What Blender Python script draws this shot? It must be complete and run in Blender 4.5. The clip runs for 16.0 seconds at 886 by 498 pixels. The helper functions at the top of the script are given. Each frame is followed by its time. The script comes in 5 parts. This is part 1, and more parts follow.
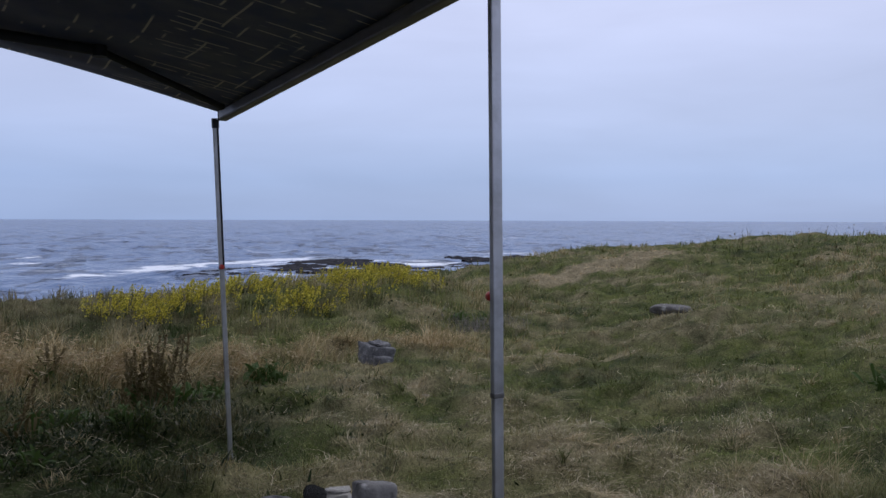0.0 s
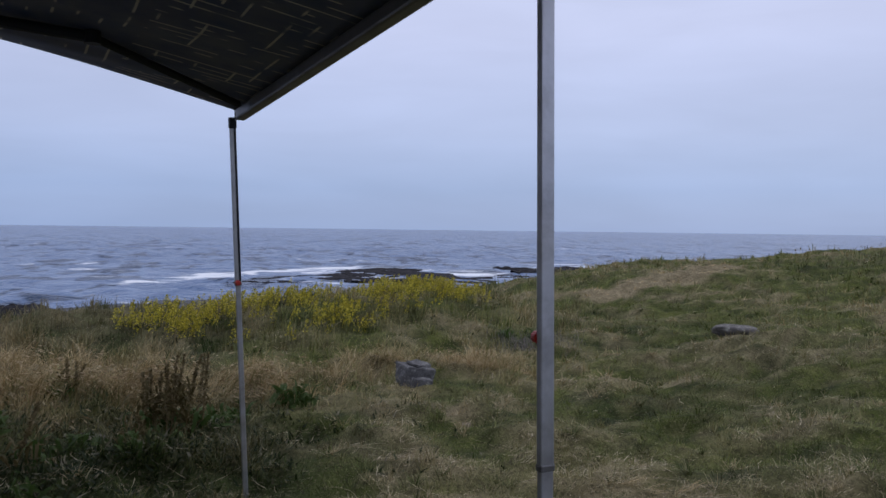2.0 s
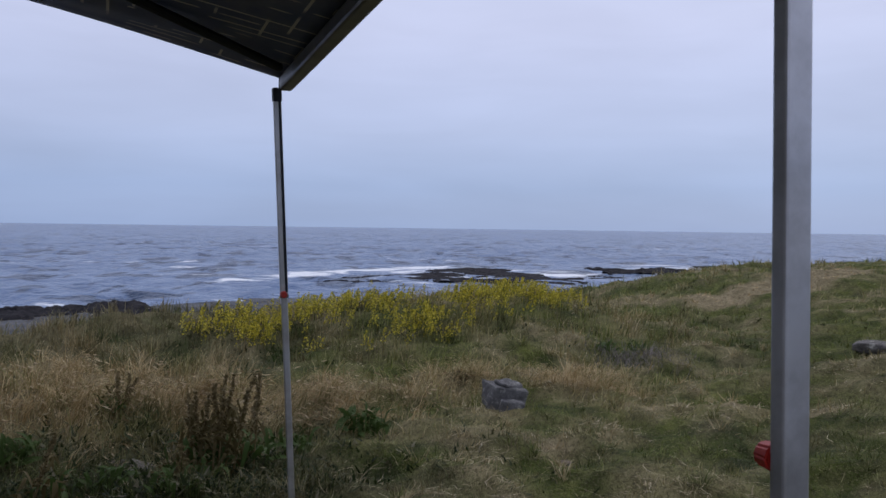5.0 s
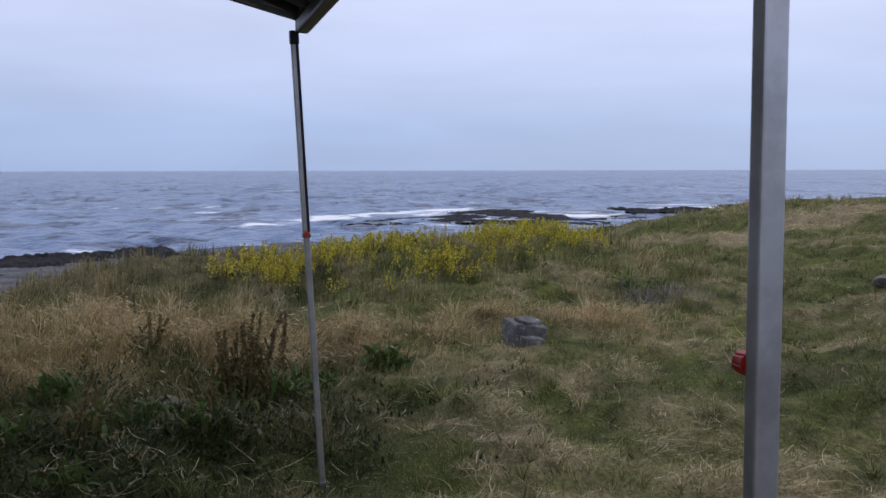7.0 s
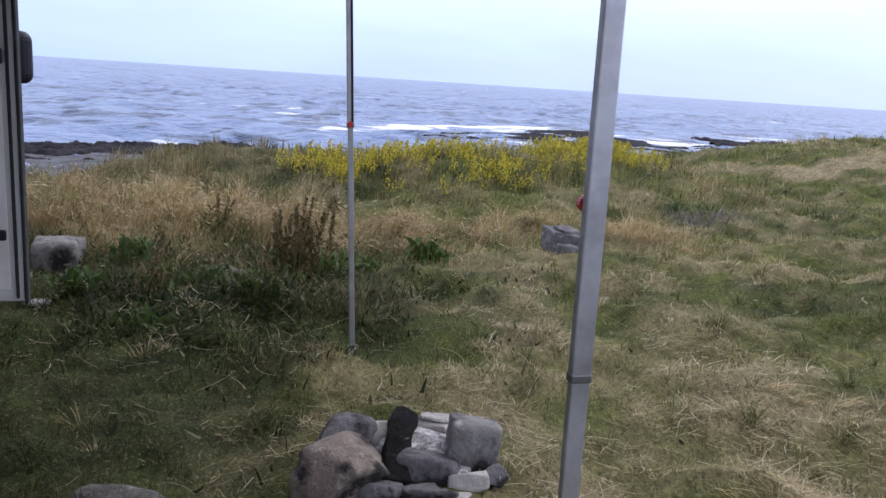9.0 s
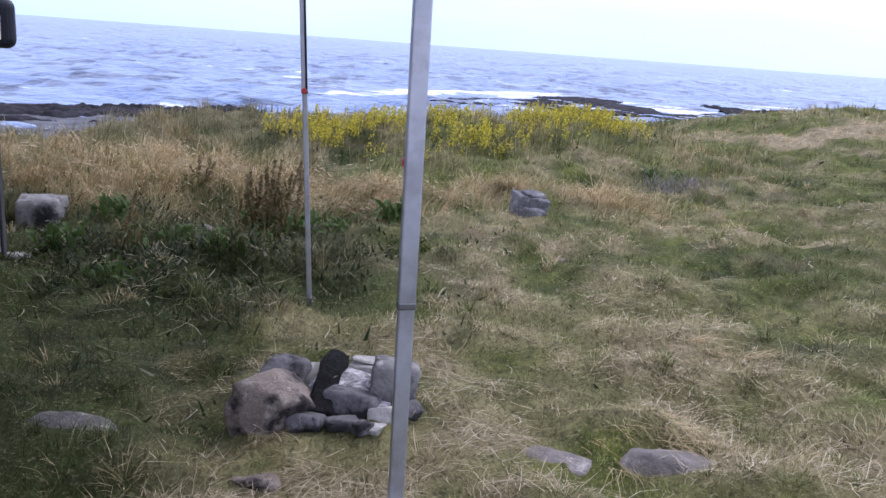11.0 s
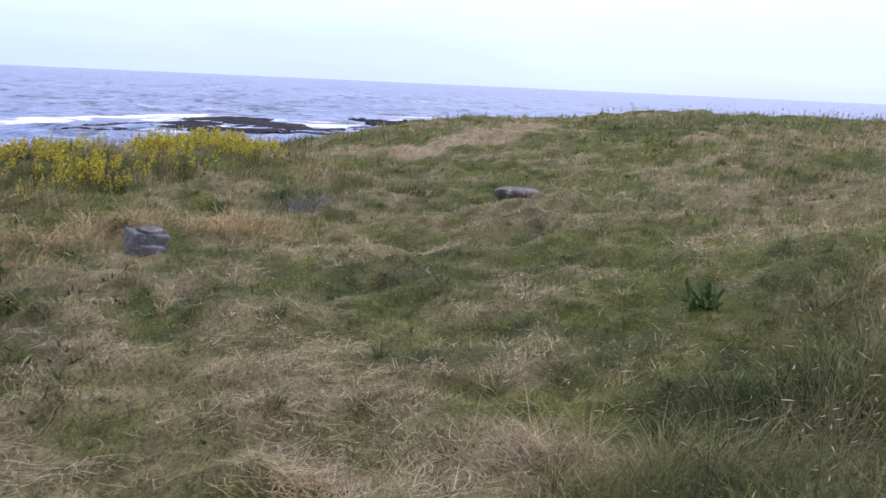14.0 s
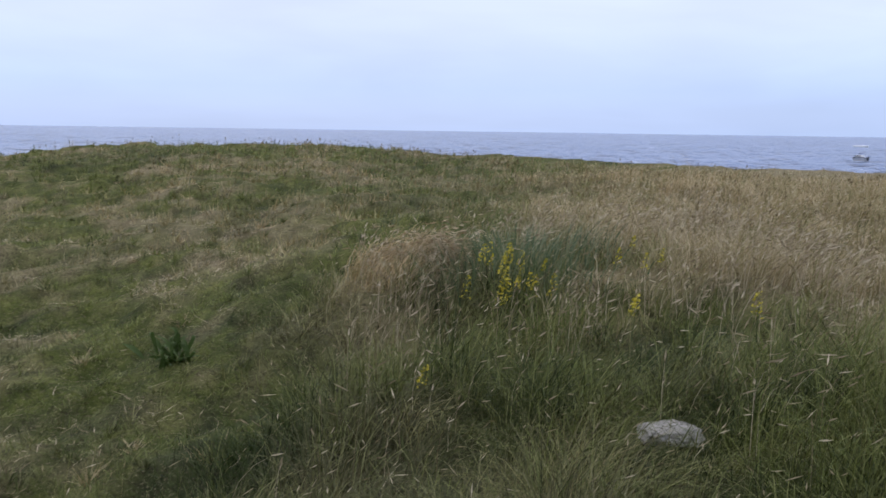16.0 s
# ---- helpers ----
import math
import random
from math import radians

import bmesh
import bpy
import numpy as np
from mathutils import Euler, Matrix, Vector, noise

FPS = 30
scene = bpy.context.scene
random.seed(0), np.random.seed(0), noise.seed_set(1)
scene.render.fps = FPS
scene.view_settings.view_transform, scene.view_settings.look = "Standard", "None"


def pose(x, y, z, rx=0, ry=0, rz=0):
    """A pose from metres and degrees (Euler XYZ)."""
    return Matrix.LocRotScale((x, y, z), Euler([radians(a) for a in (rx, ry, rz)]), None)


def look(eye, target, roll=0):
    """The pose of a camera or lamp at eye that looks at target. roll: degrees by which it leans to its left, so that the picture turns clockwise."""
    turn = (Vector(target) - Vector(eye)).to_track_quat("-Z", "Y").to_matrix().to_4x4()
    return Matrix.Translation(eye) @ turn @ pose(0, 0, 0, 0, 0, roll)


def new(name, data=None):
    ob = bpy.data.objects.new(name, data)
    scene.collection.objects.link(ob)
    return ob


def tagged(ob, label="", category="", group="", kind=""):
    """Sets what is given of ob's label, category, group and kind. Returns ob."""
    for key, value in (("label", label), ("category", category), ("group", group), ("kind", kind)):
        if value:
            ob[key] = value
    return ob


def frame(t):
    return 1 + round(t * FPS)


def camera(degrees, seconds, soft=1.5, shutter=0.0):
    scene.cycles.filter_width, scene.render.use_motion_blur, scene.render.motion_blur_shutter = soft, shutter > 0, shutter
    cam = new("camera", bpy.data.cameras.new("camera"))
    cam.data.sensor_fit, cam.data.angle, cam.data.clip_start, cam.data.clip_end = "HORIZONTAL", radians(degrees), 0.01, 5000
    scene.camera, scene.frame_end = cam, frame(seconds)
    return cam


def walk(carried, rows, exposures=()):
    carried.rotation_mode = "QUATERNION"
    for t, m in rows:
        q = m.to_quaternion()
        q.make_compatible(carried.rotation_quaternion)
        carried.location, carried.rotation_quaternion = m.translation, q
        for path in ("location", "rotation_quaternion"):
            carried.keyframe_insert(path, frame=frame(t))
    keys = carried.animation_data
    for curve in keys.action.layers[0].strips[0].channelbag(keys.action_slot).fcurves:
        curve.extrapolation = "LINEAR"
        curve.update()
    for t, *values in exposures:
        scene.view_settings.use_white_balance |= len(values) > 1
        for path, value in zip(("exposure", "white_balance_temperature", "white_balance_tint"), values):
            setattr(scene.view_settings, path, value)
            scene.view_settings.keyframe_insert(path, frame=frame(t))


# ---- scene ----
import itertools

cam = camera(58.3, 16.0, soft=1.5, shutter=0.2)
PATH = [
    (0, (0.802, -5.14, 1.498), (1.018, -3.153, 1.424), 0.2),
    (0.5, (0.837, -5.009, 1.5), (1.039, -3.02, 1.44), 0.5),
    (1, (0.885, -4.859, 1.512), (0.961, -2.86, 1.49), 1.7),
    (1.5, (0.915, -4.747, 1.503), (0.941, -2.747, 1.45), 2.2),
    (2, (0.903, -4.566, 1.513), (0.996, -2.568, 1.463), 0.7),
    (2.5, (0.88, -4.4, 1.52), (1.038, -2.409, 1.427), -0.5),
    (3, (0.898, -4.178, 1.519), (0.976, -2.179, 1.51), 0.0),
    (3.5, (0.927, -4.018, 1.526), (0.913, -2.019, 1.478), 0.5),
    (3.7, (0.914, -3.95, 1.524), (0.908, -1.951, 1.49), 0.2),
    (5.8, (0.909, -3.51, 1.495), (0.716, -1.523, 1.38), 0.9),
    (6, (0.927, -3.522, 1.492), (0.748, -1.535, 1.359), 0.4),
    (6.5, (0.925, -3.592, 1.497), (0.737, -1.605, 1.362), -0.0),
    (7, (0.938, -3.673, 1.496), (0.752, -1.692, 1.297), -0.1),
    (7.5, (0.958, -3.747, 1.489), (0.805, -1.769, 1.24), 1.2),
    (8, (0.99, -3.814, 1.484), (0.794, -1.837, 1.258), 2.0),
    (8.5, (1.094, -3.94, 1.474), (0.807, -1.982, 1.189), 2.2),
    (9, (1.232, -4.067, 1.449), (0.876, -2.143, 1.036), 3.7),
    (9.2, (1.263, -4.082, 1.449), (0.919, -2.158, 1.023), 3.2),
    (11.3, (1.7, -4.306, 1.505), (1.335, -2.404, 1.002), 4.4),
    (11.5, (1.753, -4.302, 1.506), (1.435, -2.392, 1.004), 4.8),
    (12, (1.825, -4.304, 1.522), (1.609, -2.373, 1.05), 4.2),
    (12.5, (1.801, -4.269, 1.528), (1.767, -2.322, 1.071), 2.9),
    (13, (1.805, -4.235, 1.533), (1.931, -2.296, 1.06), 3.0),
    (13.5, (1.877, -4.158, 1.546), (2.199, -2.233, 1.11), 3.0),
    (14, (1.977, -4.071, 1.564), (2.416, -2.163, 1.156), 2.6),
    (14.5, (2.074, -4.014, 1.551), (2.732, -2.166, 1.165), 2.4),
    (15, (2.099, -3.99, 1.583), (3.028, -2.25, 1.253), 2.5),
    (15.5, (2.139, -3.875, 1.577), (3.459, -2.409, 1.247), 1.0),
    (16, (2.219, -3.732, 1.587), (3.748, -2.477, 1.291), 0.8),
]
EXPOSURES = [(0.0, -0.03, 6600, 10), (1.5, -0.09, 6650, 10), (3.5, -0.13, 6700, 10), (6.0, -0.08, 6850, 10), (6.5, -0.08, 6850, 10), (7.0, 0.14, 6900, 10), (8.0, 0.3, 7050, 11), (8.5, 0.33, 6850, 10), (9.0, 0.9, 6850, 12),
             (9.6, 1.05, 6600, 14), (11.5, 1.28, 6300, 18), (12.0, 1.17, 6250, 17), (12.5, 1.05, 6150, 19), (13.0, 1.14, 6400, 17), (13.5, 1.04, 6550, 18), (14.0, 0.96, 6700, 18), (14.5, 0.86, 6850, 16), (15.2, 0.65, 6850, 12), (16.0, 0.48, 6900, 10)]
walk(cam, [(t, look(eye, target, roll)) for t, eye, target, roll in PATH], EXPOSURES)

# ---- light ----
SUN_EL, SUN_AZ = radians(48), radians(35)
world = bpy.data.worlds.new("overcast_sky")
scene.world = world
world.use_nodes = True


class Nodes:
    """Short hand for node trees."""

    def __init__(self, tree):
        self.tree = tree

    def add(self, kind, **settings):
        node = self.tree.nodes.new(kind)
        for key, value in settings.items():
            if key in node.inputs:
                node.inputs[key].default_value = value
            else:
                setattr(node, key, value)
        return node

    def link(self, a, b):
        self.tree.links.new(a, b)

    def ramp(self, fac, stops, mode="LINEAR"):
        node = self.tree.nodes.new("ShaderNodeValToRGB")
        node.color_ramp.interpolation = mode
        el = node.color_ramp.elements
        while len(el) < len(stops):
            el.new(0.5)
        for e, (p, c) in zip(el, stops):
            e.position = p
            e.color = (*c, 1) if len(c) == 3 else c
        self.link(fac, node.inputs[0])
        return node.outputs[0]

    def grey(self, fac, stops):
        return self.ramp(fac, [(p, (v, v, v)) for p, v in stops])

    def math(self, op, a, b=0.0, clamp=False):
        node = self.tree.nodes.new("ShaderNodeMath")
        node.operation, node.use_clamp = op, clamp
        for i, v in enumerate((a, b)):
            if isinstance(v, (int, float)):
                node.inputs[i].default_value = v
            else:
                self.link(v, node.inputs[i])
        return node.outputs[0]

    def mix(self, fac, a, b, mode="MIX"):
        node = self.tree.nodes.new("ShaderNodeMix")
        node.data_type, node.blend_type = "RGBA", mode
        for i, v in ((0, fac), (6, a), (7, b)):
            if isinstance(v, (int, float)):
                node.inputs[i].default_value = v
            elif isinstance(v, tuple):
                node.inputs[i].default_value = (*v, 1)
            else:
                self.link(v, node.inputs[i])
        return node.outputs[2]

    def noise(self, vec, scale, detail=4.0, rough=0.55, squash=None, distortion=0.0):
        if squash:
            m = self.tree.nodes.new("ShaderNodeMapping")
            m.inputs["Scale"].default_value = squash
            self.link(vec, m.inputs["Vector"])
            vec = m.outputs[0]
        node = self.tree.nodes.new("ShaderNodeTexNoise")
        node.inputs["Scale"].default_value, node.inputs["Detail"].default_value = scale, detail
        node.inputs["Roughness"].default_value, node.inputs["Distortion"].default_value = rough, distortion
        self.link(vec, node.inputs["Vector"])
        return node.outputs["Fac"]


def build_world():
    n = Nodes(world.node_tree)
    n.tree.nodes.clear()
    out, bg = n.add("ShaderNodeOutputWorld"), n.add("ShaderNodeBackground")
    co = n.add("ShaderNodeTexCoord").outputs["Generated"]
    sep = n.add("ShaderNodeSeparateXYZ")
    n.link(co, sep.inputs[0])
    cloud = n.ramp(sep.outputs["Z"], [(0.0, (0.34, 0.47, 0.79)), (0.05, (0.36, 0.49, 0.82)), (0.12, (0.49, 0.59, 0.90)),
                                       (0.24, (0.63, 0.70, 1.0)), (0.55, (0.76, 0.82, 1.08)), (1.0, (0.84, 0.89, 1.12))])
    soft = n.noise(co, 2.2, 3.0, 0.5, squash=(1.0, 1.0, 4.5))
    lay = n.noise(co, 5.0, 5.0, 0.55, squash=(0.8, 0.8, 4.0), distortion=0.6)
    shade = n.math("ADD", n.math("MULTIPLY", soft, 0.55), n.math("MULTIPLY", lay, 0.25))
    cloud = n.mix(1.0, cloud, n.grey(shade, [(0.25, 0.90), (0.55, 1.08)]), "MULTIPLY")
    sky = n.add("ShaderNodeTexSky", sky_type="NISHITA", sun_disc=False, sun_elevation=SUN_EL, sun_rotation=SUN_AZ)
    clear = n.mix(1.0, sky.outputs[0], (0.10, 0.10, 0.10), "MULTIPLY")
    n.link(n.mix(0.10, cloud, clear), bg.inputs["Color"])
    bg.inputs["Strength"].default_value = 1.0
    n.link(bg.outputs[0], out.inputs[0])


build_world()
sun = new("sun", bpy.data.lights.new("sun", "SUN"))
sun.data.energy, sun.data.angle, sun.data.color = 0.7, radians(30), (1.0, 0.96, 0.9)
sun.matrix_world = look((math.sin(SUN_AZ) * 30, math.cos(SUN_AZ) * 30, 33), (0, 0, 0))


# ---- materials ----
def material(name):
    m = bpy.data.materials.new(name)
    m.use_nodes = True
    n = Nodes(m.node_tree)
    bsdf = next(x for x in n.tree.nodes if x.type == "BSDF_PRINCIPLED")
    return m, n, bsdf


def bump(n, bsdf, height, strength, distance):
    b = n.add("ShaderNodeBump", Strength=strength, Distance=distance)
    n.link(height, b.inputs["Height"])
    n.link(b.outputs[0], bsdf.inputs["Normal"])


def blade_material(name, stops, patch=None, patch_colour=(0.2, 0.16, 0.08), thin=0.3, patch_scale=0.9):
    """Grass: every blade takes its own tint; a slow noise over the ground turns patches drier or greener."""
    m, n, bsdf = material(name)
    geo = n.add("ShaderNodeNewGeometry")
    col = n.ramp(geo.outputs["Random Per Island"], stops)
    if patch:
        wide = n.grey(n.noise(geo.outputs["Position"], patch_scale, 3.0), patch)
        col = n.mix(wide, col, patch_colour)
    n.link(col, bsdf.inputs["Base Color"])
    bsdf.inputs["Roughness"].default_value = 0.6
    bsdf.inputs["Specular IOR Level"].default_value = 0.15
    trans, mixer = n.add("ShaderNodeBsdfTranslucent"), n.add("ShaderNodeMixShader", Fac=thin)
    n.link(col, trans.inputs["Color"])
    n.link(bsdf.outputs[0], mixer.inputs[1])
    n.link(trans.outputs[0], mixer.inputs[2])
    n.link(mixer.outputs[0], next(x for x in n.tree.nodes if x.type == "OUTPUT_MATERIAL").inputs[0])
    return m


def grass_material(name, thin=0.3):
    """Grass whose blades run from fresh green to dead straw, by how dry the plant at that spot is, with a dark green
    where it grows lush or where shade is painted in.
    """
    m, n, bsdf = material(name)
    rnd = n.add("ShaderNodeNewGeometry").outputs["Random Per Island"]
    dry = n.add("ShaderNodeAttribute", attribute_name="dry").outputs["Fac"]
    rust = n.add("ShaderNodeAttribute", attribute_name="rust").outputs["Fac"]
    green = n.ramp(rnd, [(0.0, (0.060, 0.080, 0.013)), (0.5, (0.150, 0.180, 0.046)), (1.0, (0.246, 0.272, 0.092))])
    straw = n.ramp(rnd, [(0.0, (0.25, 0.200, 0.094)), (0.5, (0.42, 0.348, 0.200)), (1.0, (0.56, 0.484, 0.325))])
    warm = n.ramp(rnd, [(0.0, (0.22, 0.140, 0.055)), (0.5, (0.44, 0.308, 0.145)), (1.0, (0.68, 0.53, 0.305))])
    lush_or_shade = n.add("ShaderNodeAttribute", attribute_name="lush_or_shade").outputs["Fac"]
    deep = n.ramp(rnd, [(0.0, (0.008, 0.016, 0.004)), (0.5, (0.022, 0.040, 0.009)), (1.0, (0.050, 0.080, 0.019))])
    col = n.mix(dry, n.mix(lush_or_shade, green, deep), n.mix(rust, straw, warm))
    n.link(col, bsdf.inputs["Base Color"])
    bsdf.inputs["Roughness"].default_value = 0.6
    bsdf.inputs["Specular IOR Level"].default_value = 0.15
    trans, mixer = n.add("ShaderNodeBsdfTranslucent"), n.add("ShaderNodeMixShader", Fac=thin)
    n.link(col, trans.inputs["Color"])
    n.link(bsdf.outputs[0], mixer.inputs[1])
    n.link(trans.outputs[0], mixer.inputs[2])
    n.link(mixer.outputs[0], next(x for x in n.tree.nodes if x.type == "OUTPUT_MATERIAL").inputs[0])
    return m


def plain_material(name, colour, rough=0.5, metal=0.0, grain=0.0, scale=60.0, dirt=None, dirt_scale=3.0, relief=0.0, gloss=0.5):
    m, n, bsdf = material(name)
    co = n.add("ShaderNodeTexCoord").outputs["Object"]
    fine = n.noise(co, scale, 5.0, 0.6)
    low, high = tuple(c * (1 - grain) for c in colour), tuple(min(1, c * (1 + grain)) for c in colour)
    col = n.ramp(fine, [(0.3, low), (0.7, high)])
    if dirt:
        col = n.mix(n.grey(n.noise(co, dirt_scale, 5.0, 0.65), [(0.45, 0.0), (0.72, 0.8)]), col, dirt)
    n.link(col, bsdf.inputs["Base Color"])
    n.link(n.grey(n.noise(co, scale * 0.3, 3.0), [(0.3, max(0.05, rough - 0.1)), (0.7, min(1, rough + 0.1))]), bsdf.inputs["Roughness"])
    bsdf.inputs["Metallic"].default_value = metal
    bsdf.inputs["Specular IOR Level"].default_value = gloss
    if relief:
        bump(n, bsdf, fine, 0.5, relief)
    return m


def stone_material(name, dark, light, lichen=None, scale=7.0, soot=0.0, speckle=0.5, relief=0.9, gloss=0.25):
    m, n, bsdf = material(name)
    co = n.add("ShaderNodeTexCoord").outputs["Object"]
    wide, fine = n.noise(co, scale, 6.0, 0.65, distortion=0.3), n.noise(co, scale * 9, 5.0, 0.7)
    col = n.ramp(wide, [(0.28, dark), (0.52, tuple((a + b) / 2 for a, b in zip(dark, light))), (0.75, light)])
    col = n.mix(n.grey(fine, [(0.35, speckle), (0.65, 0.0)]), col, tuple(c * 0.45 for c in dark))
    if lichen:
        col = n.mix(n.grey(n.noise(co, scale * 1.7, 5.0, 0.7), [(0.56, 0.0), (0.66, 0.85)]), col, lichen)
    if soot:
        col = n.mix(n.grey(n.noise(co, scale * 0.7, 4.0, 0.6), [(0.5 - soot * 0.3, 0.0), (0.62 - soot * 0.25, 0.95)]), col, (0.012, 0.011, 0.012))
    n.link(col, bsdf.inputs["Base Color"])
    bsdf.inputs["Roughness"].default_value = 0.85
    bsdf.inputs["Specular IOR Level"].default_value = gloss
    bump(n, bsdf, n.math("ADD", wide, n.math("MULTIPLY", fine, 0.5)), relief, 0.03)
    return m


def ground_material():
    m, n, bsdf = material("turf_soil")
    pos = n.add("ShaderNodeNewGeometry").outputs["Position"]
    mid, tiny = n.noise(pos, 5.0, 5.0, 0.65), n.noise(pos, 60.0, 4.0, 0.7)
    fine = n.noise(pos, 38.0, 5.0, 0.7, squash=(1.0, 0.55, 1.0), distortion=1.0)
    dry = n.add("ShaderNodeAttribute", attribute_name="dry").outputs["Fac"]
    lush_or_shade = n.add("ShaderNodeAttribute", attribute_name="lush_or_shade").outputs["Fac"]
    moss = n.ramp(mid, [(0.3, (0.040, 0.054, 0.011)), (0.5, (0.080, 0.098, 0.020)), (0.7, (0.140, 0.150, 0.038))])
    # dark green for lush patches and for shade painted into the ground
    dark_turf = n.ramp(mid, [(0.3, (0.014, 0.020, 0.007)), (0.7, (0.050, 0.072, 0.020))])
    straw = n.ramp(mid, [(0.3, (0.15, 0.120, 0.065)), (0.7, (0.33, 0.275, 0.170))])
    col = n.mix(dry, n.mix(lush_or_shade, moss, dark_turf), straw)
    col = n.mix(n.grey(fine, [(0.36, 0.75), (0.52, 0.0)]), col, (0.024, 0.021, 0.011))
    col = n.mix(n.grey(tiny, [(0.56, 0.0), (0.66, 0.45)]), col, (0.33, 0.28, 0.17))
    # sand and shingle below the bank
    sep = n.add("ShaderNodeSeparateXYZ")
    n.link(pos, sep.inputs[0])
    low = n.grey(n.math("MULTIPLY", sep.outputs["Z"], -0.1), [(0.22, 0.0), (0.30, 1.0)])
    sand = n.ramp(n.noise(pos, 0.5, 6.0, 0.7), [(0.35, (0.045, 0.048, 0.052)), (0.6, (0.13, 0.135, 0.148))])
    col = n.mix(low, col, sand)
    n.link(col, bsdf.inputs["Base Color"])
    bsdf.inputs["Roughness"].default_value = 0.95
    bsdf.inputs["Specular IOR Level"].default_value = 0.1
    bump(n, bsdf, n.math("ADD", fine, mid), 0.9, 0.03)
    return m


def sea_material():
    m, n, bsdf = material("grey_sea")
    pos = n.add("ShaderNodeNewGeometry").outputs["Position"]
    chop = n.noise(pos, 1.1, 4.0, 0.6, squash=(0.7, 1.0, 1.0), distortion=0.4)
    mid = n.noise(pos, 0.30, 4.0, 0.58, squash=(0.75, 1.0, 1.0), distortion=0.6)
    swell = n.noise(pos, 0.07, 5.0, 0.6, squash=(0.6, 1.2, 1.0), distortion=0.4)
    far = n.noise(pos, 0.018, 5.0, 0.62, squash=(0.5, 1.4, 1.0), distortion=0.4)
    surf = n.add("ShaderNodeAttribute", attribute_name="surf").outputs["Fac"]
    streak = n.noise(pos, 0.16, 5.0, 0.6, squash=(0.42, 1.5, 1.0), distortion=0.9)
    crest = n.noise(pos, 0.035, 4.0, 0.6, squash=(0.6, 1.3, 1.0), distortion=0.5)
    froth = n.noise(pos, 1.8, 5.0, 0.7, squash=(0.6, 1.0, 1.0))
    foam = n.math("ADD", n.math("ADD", n.math("MULTIPLY", streak, 0.66), n.math("MULTIPLY", crest, 0.26)), n.math("ADD", n.math("MULTIPLY", surf, 0.066), n.math("MULTIPLY", froth, 0.12)))
    mask = n.grey(foam, [(0.648, 0.0), (0.688, 1.0)])
    # wave shading put into the colour: dark dashes for wave faces, swells lighter and darker
    wave_shade = n.math("ADD", n.math("MULTIPLY", n.noise(pos, 0.34, 3.0, 0.5, squash=(0.8, 0.42, 1.0), distortion=0.4), 0.65), n.math("MULTIPLY", n.noise(pos, 0.09, 3.0, 0.5, squash=(0.8, 0.4, 1.0)), 0.35))
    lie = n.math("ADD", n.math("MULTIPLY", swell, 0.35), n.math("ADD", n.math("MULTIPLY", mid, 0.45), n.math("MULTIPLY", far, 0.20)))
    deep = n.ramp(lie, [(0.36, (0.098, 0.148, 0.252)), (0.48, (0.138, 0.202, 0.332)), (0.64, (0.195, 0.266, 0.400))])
    deep = n.mix(n.grey(wave_shade, [(0.425, 0.8), (0.465, 0.0)]), deep, (0.020, 0.038, 0.075))
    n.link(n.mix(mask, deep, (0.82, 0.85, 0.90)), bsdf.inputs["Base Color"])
    n.link(n.grey(mask, [(0.0, 0.28), (1.0, 0.8)]), bsdf.inputs["Roughness"])
    bsdf.inputs["IOR"].default_value = 1.33
    bsdf.inputs["Specular IOR Level"].default_value = 0.22
    high = n.math("ADD", n.math("MULTIPLY", chop, 0.36), n.math("ADD", n.math("MULTIPLY", mid, 1.25), n.math("ADD", n.math("MULTIPLY", swell, 0.8), n.math("MULTIPLY", far, 1.8))))
    bump(n, bsdf, high, 1.0, 1.0)
    return m


def canopy_material():
    """Dark blue-grey awning cloth with a broken plaid of pale dashes woven along both threads."""
    m, n, bsdf = material("awning_cloth")
    co = n.add("ShaderNodeTexCoord").outputs["Object"]
    sep = n.add("ShaderNodeSeparateXYZ")
    n.link(co, sep.inputs[0])

    def dashes(along, across, gap, width, length, seed, rare):
        cell = n.math("FRACT", n.math("DIVIDE", across, gap))
        line = n.math("LESS_THAN", cell, width)
        row = n.math("FLOOR", n.math("DIVIDE", across, gap))
        comb = n.add("ShaderNodeCombineXYZ")
        n.link(n.math("DIVIDE", along, length), comb.inputs[0])
        n.link(n.math("MULTIPLY", row, 7.31 + seed), comb.inputs[1])
        return n.math("MULTIPLY", line, n.grey(n.noise(comb.outputs[0], 1.0, 1.0), [(rare, 0.0), (rare + 0.04, 1.0)]))

    a = dashes(sep.outputs["X"], sep.outputs["Y"], 0.085, 0.12, 0.26, 0.0, 0.56)
    b = n.math("MULTIPLY", dashes(sep.outputs["Y"], sep.outputs["X"], 0.062, 0.16, 0.20, 3.0, 0.51), n.math("LESS_THAN", sep.outputs["Y"], 0.62))
    mark = n.math("MAXIMUM", a, b)
    base = n.ramp(n.noise(co, 6.0, 4.0), [(0.35, (0.030, 0.048, 0.118)), (0.7, (0.092, 0.094, 0.140))])
    n.link(n.mix(n.math("MULTIPLY", mark, 0.85), base, (0.46, 0.42, 0.38)), bsdf.inputs["Base Color"])
    bsdf.inputs["Roughness"].default_value = 0.62
    bump(n, bsdf, n.noise(co, 900.0, 2.0), 0.2, 0.001)
    return m


